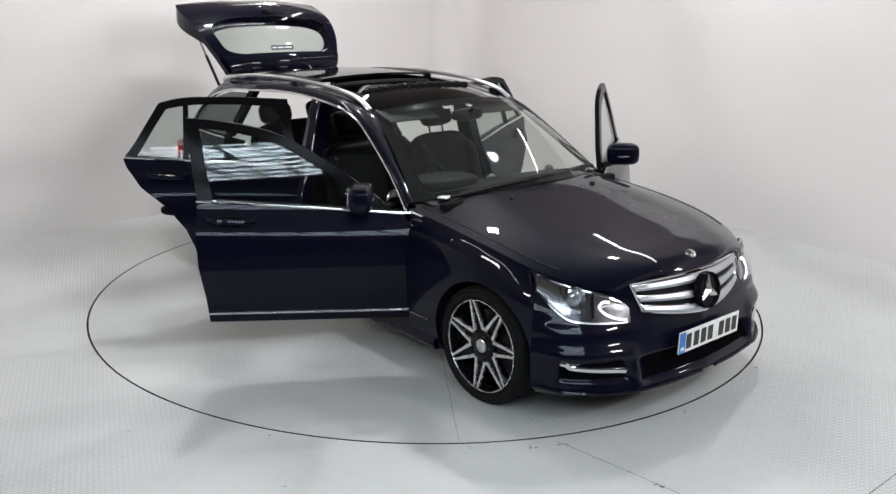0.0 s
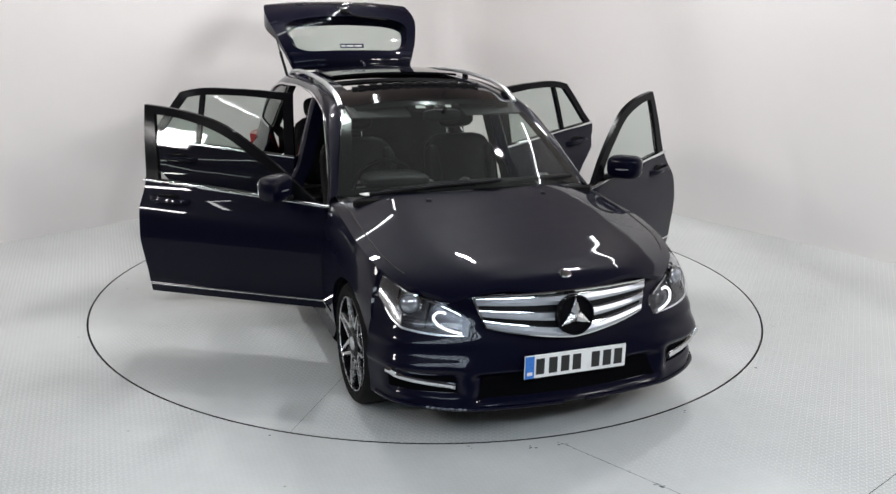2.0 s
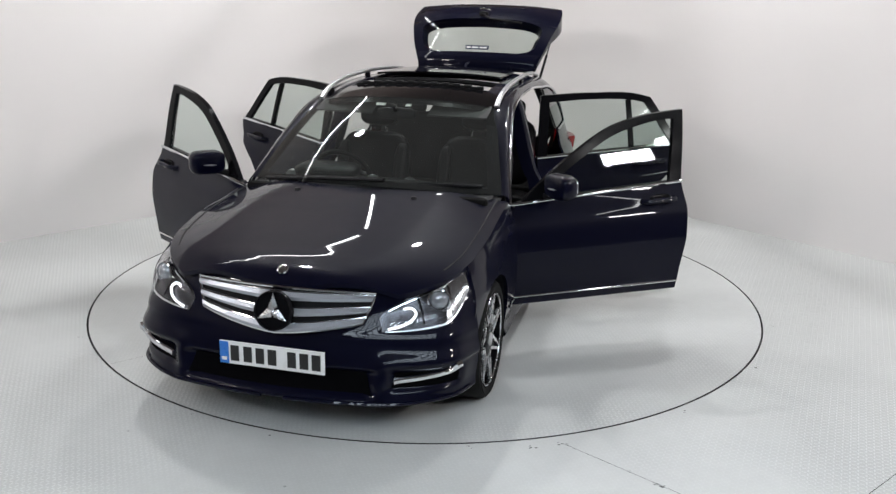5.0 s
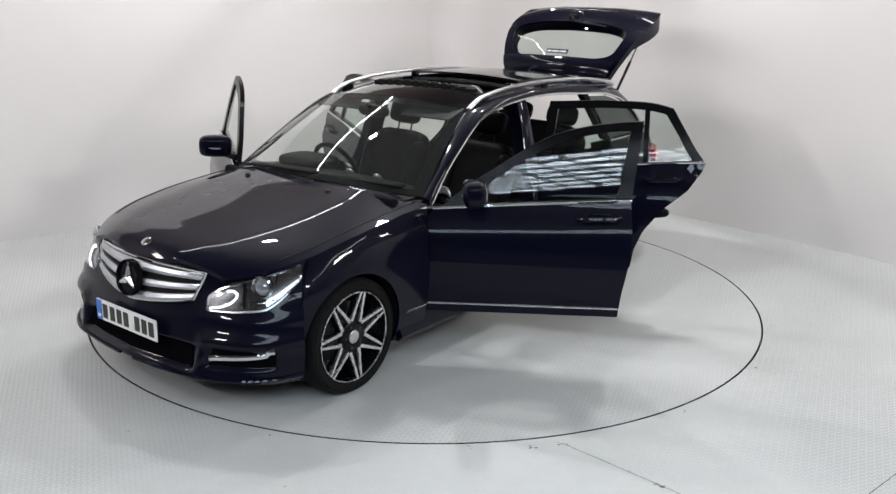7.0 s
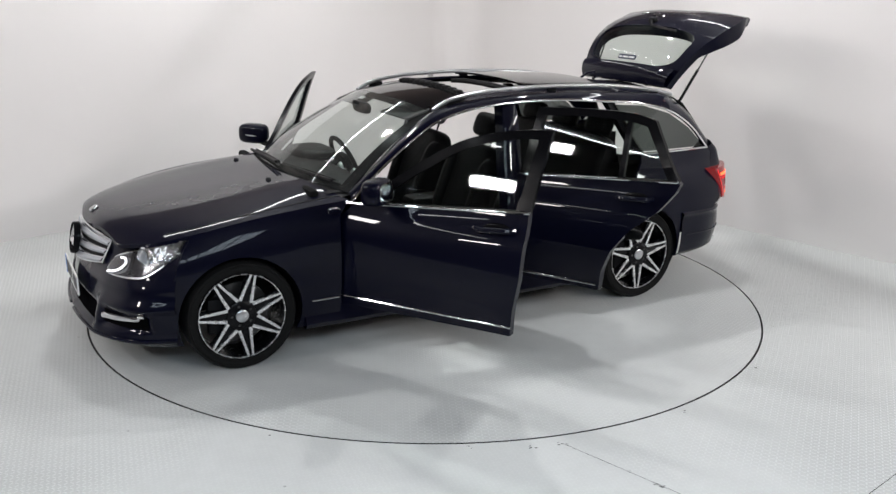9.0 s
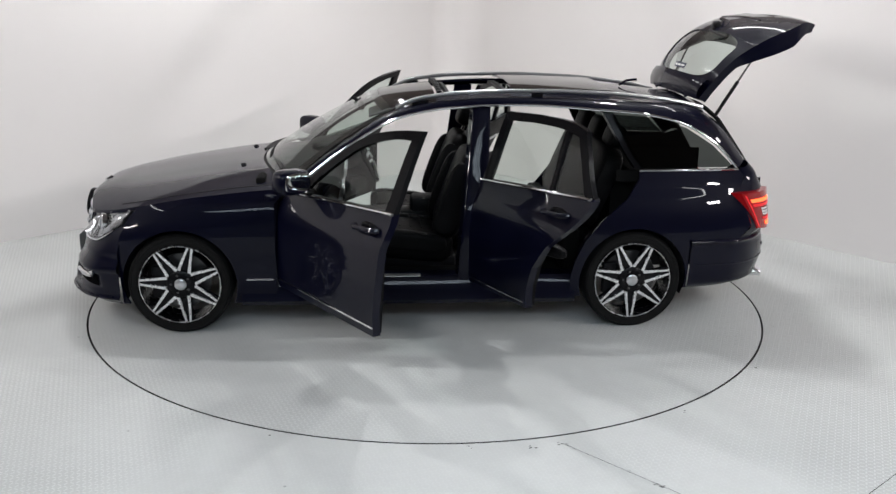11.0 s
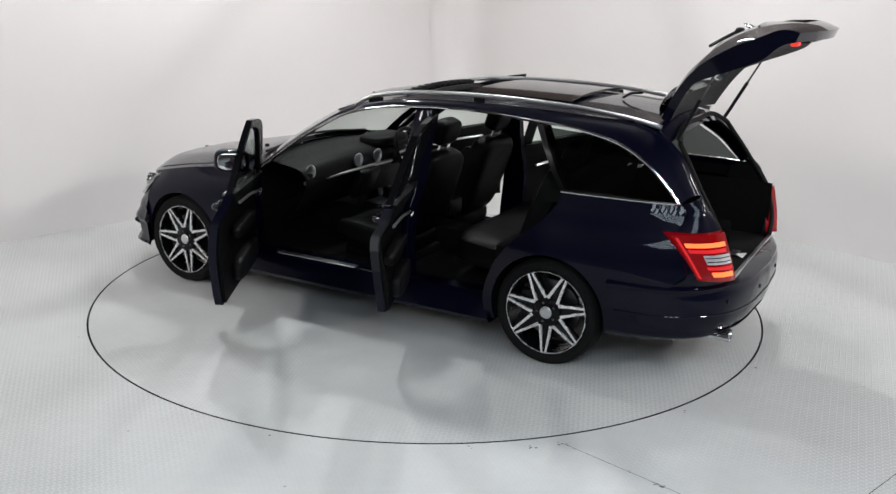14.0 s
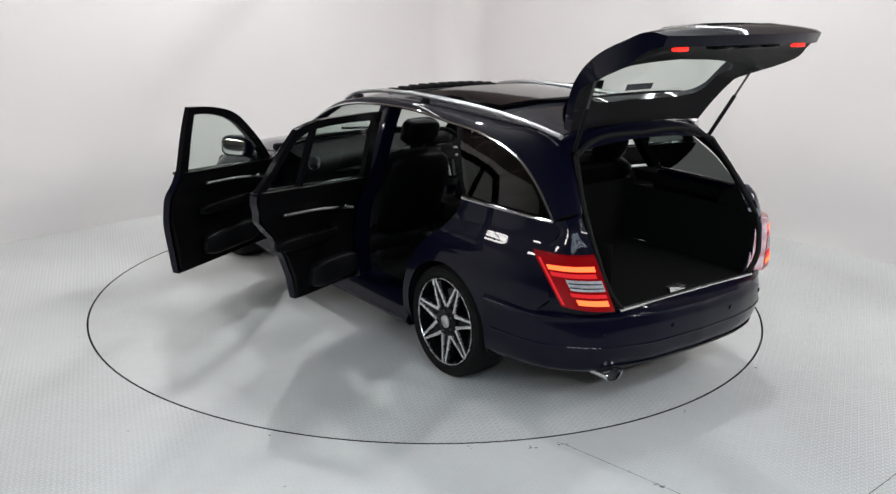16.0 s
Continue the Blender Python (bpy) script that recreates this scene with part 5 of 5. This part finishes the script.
    lin = [(x * 0.97 + 0.03 * (bx0 + bx1) / 2, 0.315 + (z - 0.305) * 0.99) for x, z in shell]
    panel("door_lining", lin, s, LEATHER, ob, off=0.0, thick=-0.03, step=0.05, fn=ins, label="black padded door lining")
    mx = (bx0 + bx1) / 2
    bm = B()
    pillow(bm, (mx - 0.05, s * (side_y(mx, 0.66) - 0.10), 0.655), (0.56, 0.07, 0.075), 0.55)
    part("armrest", bm, LEATHER, ob)
    bm = B()
    ya = side_y(mx, 0.80) - 0.086
    tube(bm, line([(mx + 0.38, s * (ya + 0.006), 0.765), (mx + 0.1, s * ya, 0.805), (mx - 0.28, s * (ya - 0.002), 0.83)], 12), 0.008, 6, 1.2)
    part("lining_trim", bm, SATIN, ob, "brushed metal inlay")
    bm = B()
    tube(bm, line([(mx + 0.30, s * (ya - 0.01), 0.80), (mx + 0.24, s * (ya - 0.035), 0.805), (mx + 0.16, s * (ya - 0.03), 0.79)], 8), 0.010, 6)
    part("inner_handle", bm, CHROME, ob)
    bm = B()
    px, pw = (mx + 0.02, 0.62) if not rear else (-0.67, 0.46)
    pillow(bm, (px, s * (side_y(px, 0.42) - 0.095), 0.42), (pw, 0.075, 0.15), 0.5)
    part("door_pocket", bm, PLASTIC, ob)
    for hz2 in (0.45, 0.72):
        bm = B()
        box(bm, (hinge.x + 0.0, hinge.y - s * 0.03, hz2), (0.05, 0.045, 0.05), 0.006)
        part("door_hinge", bm, PAINT, ob)
    bm = B()
    ex = -0.31 if not rear else -1.08
    box(bm, (ex + 0.02, s * (side_y(ex, 0.62) - 0.04), 0.64), (0.02, 0.03, 0.10), 0.004)
    part("door_latch", bm, STEEL, ob)
    if not rear:
        # exterior mirror
        bm = B()
        pillow(bm, (0.515, s * 0.915, 0.972), (0.125, 0.22, 0.145), 0.55, Matrix.Rotation(radians(s * 10), 4, "Z"))
        mir = part("door_mirror", bm, PAINT, ob, "navy door mirror with a turn-signal strip")
        bm = B()
        tube(bm, line([(0.55, s * 0.775, 0.895), (0.545, s * 0.82, 0.905), (0.525, s * 0.875, 0.925)], 8), 0.026, 8, 0.8)
        part("mirror_arm", bm, PLASTIC, mir)
        bm = B()
        pillow(bm, (0.456, s * 0.905, 0.974), (0.014, 0.17, 0.105), 0.6, Matrix.Rotation(radians(s * 10), 4, "Z"))
        part("mirror_glass", bm, MIRROR, mir)
        bm = B()
        tube(bm, line([(0.578, s * 0.86, 0.962), (0.572, s * 0.93, 0.964), (0.548, s * 0.99, 0.968), (0.51, s * 1.012, 0.97)], 12), 0.006, 6)
        part("signal_strip", bm, SATIN, mir)
        bm = B()
        grid(bm, [[Vector((x, s * (side_y(x, z) - o), z)) for x, z, o in row] for row in (((0.71, 0.875, 0.004), (0.55, 0.885, 0.004)), ((0.62, 0.935, 0.004), (0.54, 0.955, 0.004)), ((0.57, 0.97, 0.004), (0.53, 0.985, 0.004)))])
        part("mirror_foot", bm, GLOSSBLACK, ob)


for s in (1, -1):
    door(s, False)
    door(s, True)

# ---- tailgate, raised: outer profile along the middle (x, z), half widths
TG_PROFILE = [(-1.80, 1.395), (-1.835, 1.50), (-1.885, 1.61), (-1.96, 1.715), (-2.06, 1.80), (-2.165, 1.857), (-2.28, 1.893), (-2.40, 1.908), (-2.50, 1.897), (-2.585, 1.865)]
TG_WIDTH = [0.49, 0.53, 0.57, 0.60, 0.627, 0.64, 0.64, 0.627, 0.605, 0.575]
_tp = spline(np.linspace(0, 1, 10), TG_PROFILE)
_tw = spline(np.linspace(0, 1, 10), TG_WIDTH)
_ts = spline([0, 0.25, 0.48, 0.67, 0.85, 1.0], [0.035, 0.07, 0.085, 0.07, 0.03, 0.005])


def tg_at(v, k, off=0.0):
    """v 0 at the hinge .. 1 at the free edge, k -1..1 across, off along the outward normal."""
    if callable(off):
        off = off(v)
    x, z = _tp(v)
    x2, z2 = _tp(min(1, v + 0.01))
    x1, z1 = _tp(max(0, v - 0.01))
    n = Vector((-(z2 - z1), 0, x2 - x1)).normalized()
    if n.z < 0:
        n = -n
    sag = _ts(v) * abs(k) ** 2.6
    p = Vector((x + 0.085 * max(0, v - 0.7) / 0.3 * abs(k) ** 2.2, k * _tw(v), z))
    return p + n * (off - sag)


def tg_inner(v):
    """The lining's place behind the outer skin: deepest in the lower half of the lid."""
    return -0.05 - 0.062 * math.sin(math.pi * min(1.0, max(0.0, (v - 0.28) / 0.72))) ** 0.8


V0, V1, KW = 0.135, 0.44, 0.86


def tg_band(bm, v0, v1, k0, k1, off, nv=10, nk=16):
    grid(bm, [[tg_at(v0 + (v1 - v0) * i / nv, k0 + (k1 - k0) * j / nk, off) for j in range(nk + 1)] for i in range(nv + 1)])


def pane_edge(v):
    """Half width of the window opening, with rounded corners."""
    t = (v - (V0 + V1) / 2) / ((V1 - V0) / 2)
    return KW * max(0.0, 1 - abs(t) ** 4.5) ** (1 / 4.5)


PANE_V = [(V0 + V1) / 2 - (V1 - V0) / 2 * math.cos(math.pi * i / 36) for i in range(37)]
RV0, RV1, RK = 0.74, 0.86, 0.43        # recess of the number plate


def rim(v, off):
    """Half width of the opening in the outer skin, or a little less in the lining."""
    return pane_edge(v) * (0.92 if off else 1.0)


def tg_shell(bm, off):
    tg_band(bm, 0.0, V0, -1, 1, off)
    tg_band(bm, V1, RV0, -1, 1, off, 10)
    tg_band(bm, RV1, 1.0, -1, 1, off, 6)
    for k0, k1 in ((-1, -RK), (RK, 1)):
        tg_band(bm, RV0, RV1, k0, k1, off, 5, 6)
    if off:
        tg_band(bm, RV0, RV1, -RK, RK, off, 5, 8)
    for s in (-1, 1):
        grid(bm, [[tg_at(v, s * (rim(v, off) + (1 - rim(v, off)) * j / 5), off) for j in range(6)] for v in PANE_V])


bm = B()
tg_shell(bm, 0.0)
for k in (-1, 1):
    grid(bm, [[tg_at(v, k, o) for o in (0.0, tg_inner)] for v in np.linspace(0, 1, 30)])
for v in (0.0, 1.0):
    grid(bm, [[tg_at(v, k, o) for o in (0.0, tg_inner)] for k in np.linspace(-1, 1, 17)])
for v in (V0, V1):
    grid(bm, [[tg_at(v, k, o) for o in (0.0, tg_inner)] for k in np.linspace(-pane_edge(v), pane_edge(v), 17)])
for s in (-1, 1):
    grid(bm, [[tg_at(v, s * rim(v, o), o) for o in (0.0, tg_inner)] for v in PANE_V])
tailgate = part("tailgate", bm, PAINT, car, "raised navy tailgate with rear window")
bm = B()
tg_band(bm, V0 - 0.01, V1 + 0.01, -KW - 0.01, KW + 0.01, -0.008, 12, 20)
part("rear_window", bm, GLASS, tailgate, "clear rear window")
bm = B()
tg_shell(bm, tg_inner)
part("tailgate_lining", bm, PLASTIC, tailgate, "black plastic lining")
bm = B()
grid(bm, [[tg_at(v, k, o) for k in np.linspace(-0.97, 0.97, 19)] for v, o in ((0.0, 0.012), (0.05, 0.034), (0.10, 0.036), (0.135, 0.026), (0.12, 0.004))])
part("roof_spoiler", bm, PAINT, tailgate)
bm = B()
lathe(bm, [(0.040, 0.0), (0.044, 0.008), (0.05, 0.006), (0.052, -0.004)], Matrix.Translation(tg_at(0.55, 0, 0.002)) @ Matrix.Rotation(radians(-22), 4, "Y"), 28)
badge = part("rear_badge", bm, CHROME, tailgate, "round silver badge")
bm = B()
tube(bm, [tg_at(0.64, k, 0.001) for k in np.linspace(-0.5, 0.5, 16)], 0.007, 8)
part("handle_strip", bm, CHROME, tailgate, "chrome strip over the rear plate")
bm = B()
tg_band(bm, 0.748, 0.852, -0.41, 0.41, -0.024, 4, 10)
part("rear_plate", bm, mat("plate_yellow", (0.7, 0.5, 0.05), 0.35), tailgate, "yellow rear number plate")
bm = B()
tg_band(bm, RV0, RV1, -RK, RK, -0.03, 5, 8)
for v in (RV0, RV1):
    grid(bm, [[tg_at(v, k, o) for o in (0.0, -0.03)] for k in np.linspace(-RK, RK, 9)])
for k in (-RK, RK):
    grid(bm, [[tg_at(v, k, o) for o in (0.0, -0.03)] for v in np.linspace(RV0, RV1, 6)])
part("plate_recess", bm, GLOSSBLACK, tailgate)
bm = B()
tube(bm, [tg_at(0.47, 0.0, 0.02), tg_at(0.42, 0.1, 0.02), tg_at(0.40, 0.55, 0.016)], 0.009, 6)
pillow(bm, tg_at(0.485, 0.0, 0.01), (0.05, 0.08, 0.05), 0.7)
part("rear_wiper", bm, PLASTIC, tailgate)
bm = B()
tg_band(bm, 0.162, 0.196, -0.18, 0.18, -0.004, 2, 6)
sticker = part("window_sticker", bm, mat("sticker_blue", (0.012, 0.02, 0.05), 0.4), tailgate, "narrow dark blue sticker on the rear window")
bm = B()
for k0, k1 in ((-0.16, -0.10), (-0.08, 0.02), (0.04, 0.15)):
    tg_band(bm, 0.172, 0.184, k0, k1, -0.002, 1, 3)
part("sticker_bar", bm, PAPER, sticker)
for k in (-0.74, 0.74):
    bm = B()
    box(bm, tg_at(0.92, k, tg_inner(0.92) - 0.008), (0.035, 0.075, 0.02), 0.004)
    part("lid_reflector", bm, REDGLOW, tailgate, "lit red warning light in the lid's edge")
for k, w in ((-0.3, 0.12), (0.3, 0.12), (0.0, 0.16)):
    bm = B()
    box(bm, tg_at(0.88, k, tg_inner(0.88) - 0.008), (0.06, w, 0.02), 0.006)
    part("lid_grip", bm, GLOSSBLACK, tailgate)
for s in (1, -1):
    a = Vector((-1.94, s * 0.518, 1.285))
    b = tg_at(0.40, s * 0.95, tg_inner(0.40))
    st = B()
    tube(st, [a, a.lerp(b, 0.62)], 0.011, 8)
    strut = part("gas_strut", st, PLASTIC, car, "black gas strut")
    bm = B()
    tube(bm, [a.lerp(b, 0.6), b], 0.006, 8)
    part("strut_rod", bm, STEEL, strut)
    for y in (0.30,):
        bm = B()
        tube(bm, line([(-1.82, s * y, 1.385), (-1.80, s * y, 1.42), (-1.845, s * y, 1.43)], 8), 0.014, 8)
        part("tailgate_hinge", bm, PAINT, car)
# paper slip on the scuttle
bm = B()
box(bm, (0.80, -0.60, 0.935), (0.06, 0.10, 0.004), 0, Matrix.Rotation(radians(20), 4, "Z"))
part("paper_slip", bm, PAPER, car, "small white paper slip under the windscreen")


# ------------------------------------------------------------------ what moves
def motions():
    rows_car, rows_table = [], []
    for t, a in TURN:
        c, s = math.cos(radians(a)), math.sin(radians(a))
        x, y = CAR_OFF
        rows_car.append((t, pose(c * x - s * y, s * x + c * y, 0.0, 0, 0, a)))
        rows_table.append((t, pose(0, 0, 0, 0, 0, a)))
    walk(car, rows_car)
    walk(turntable, rows_table)


motions()
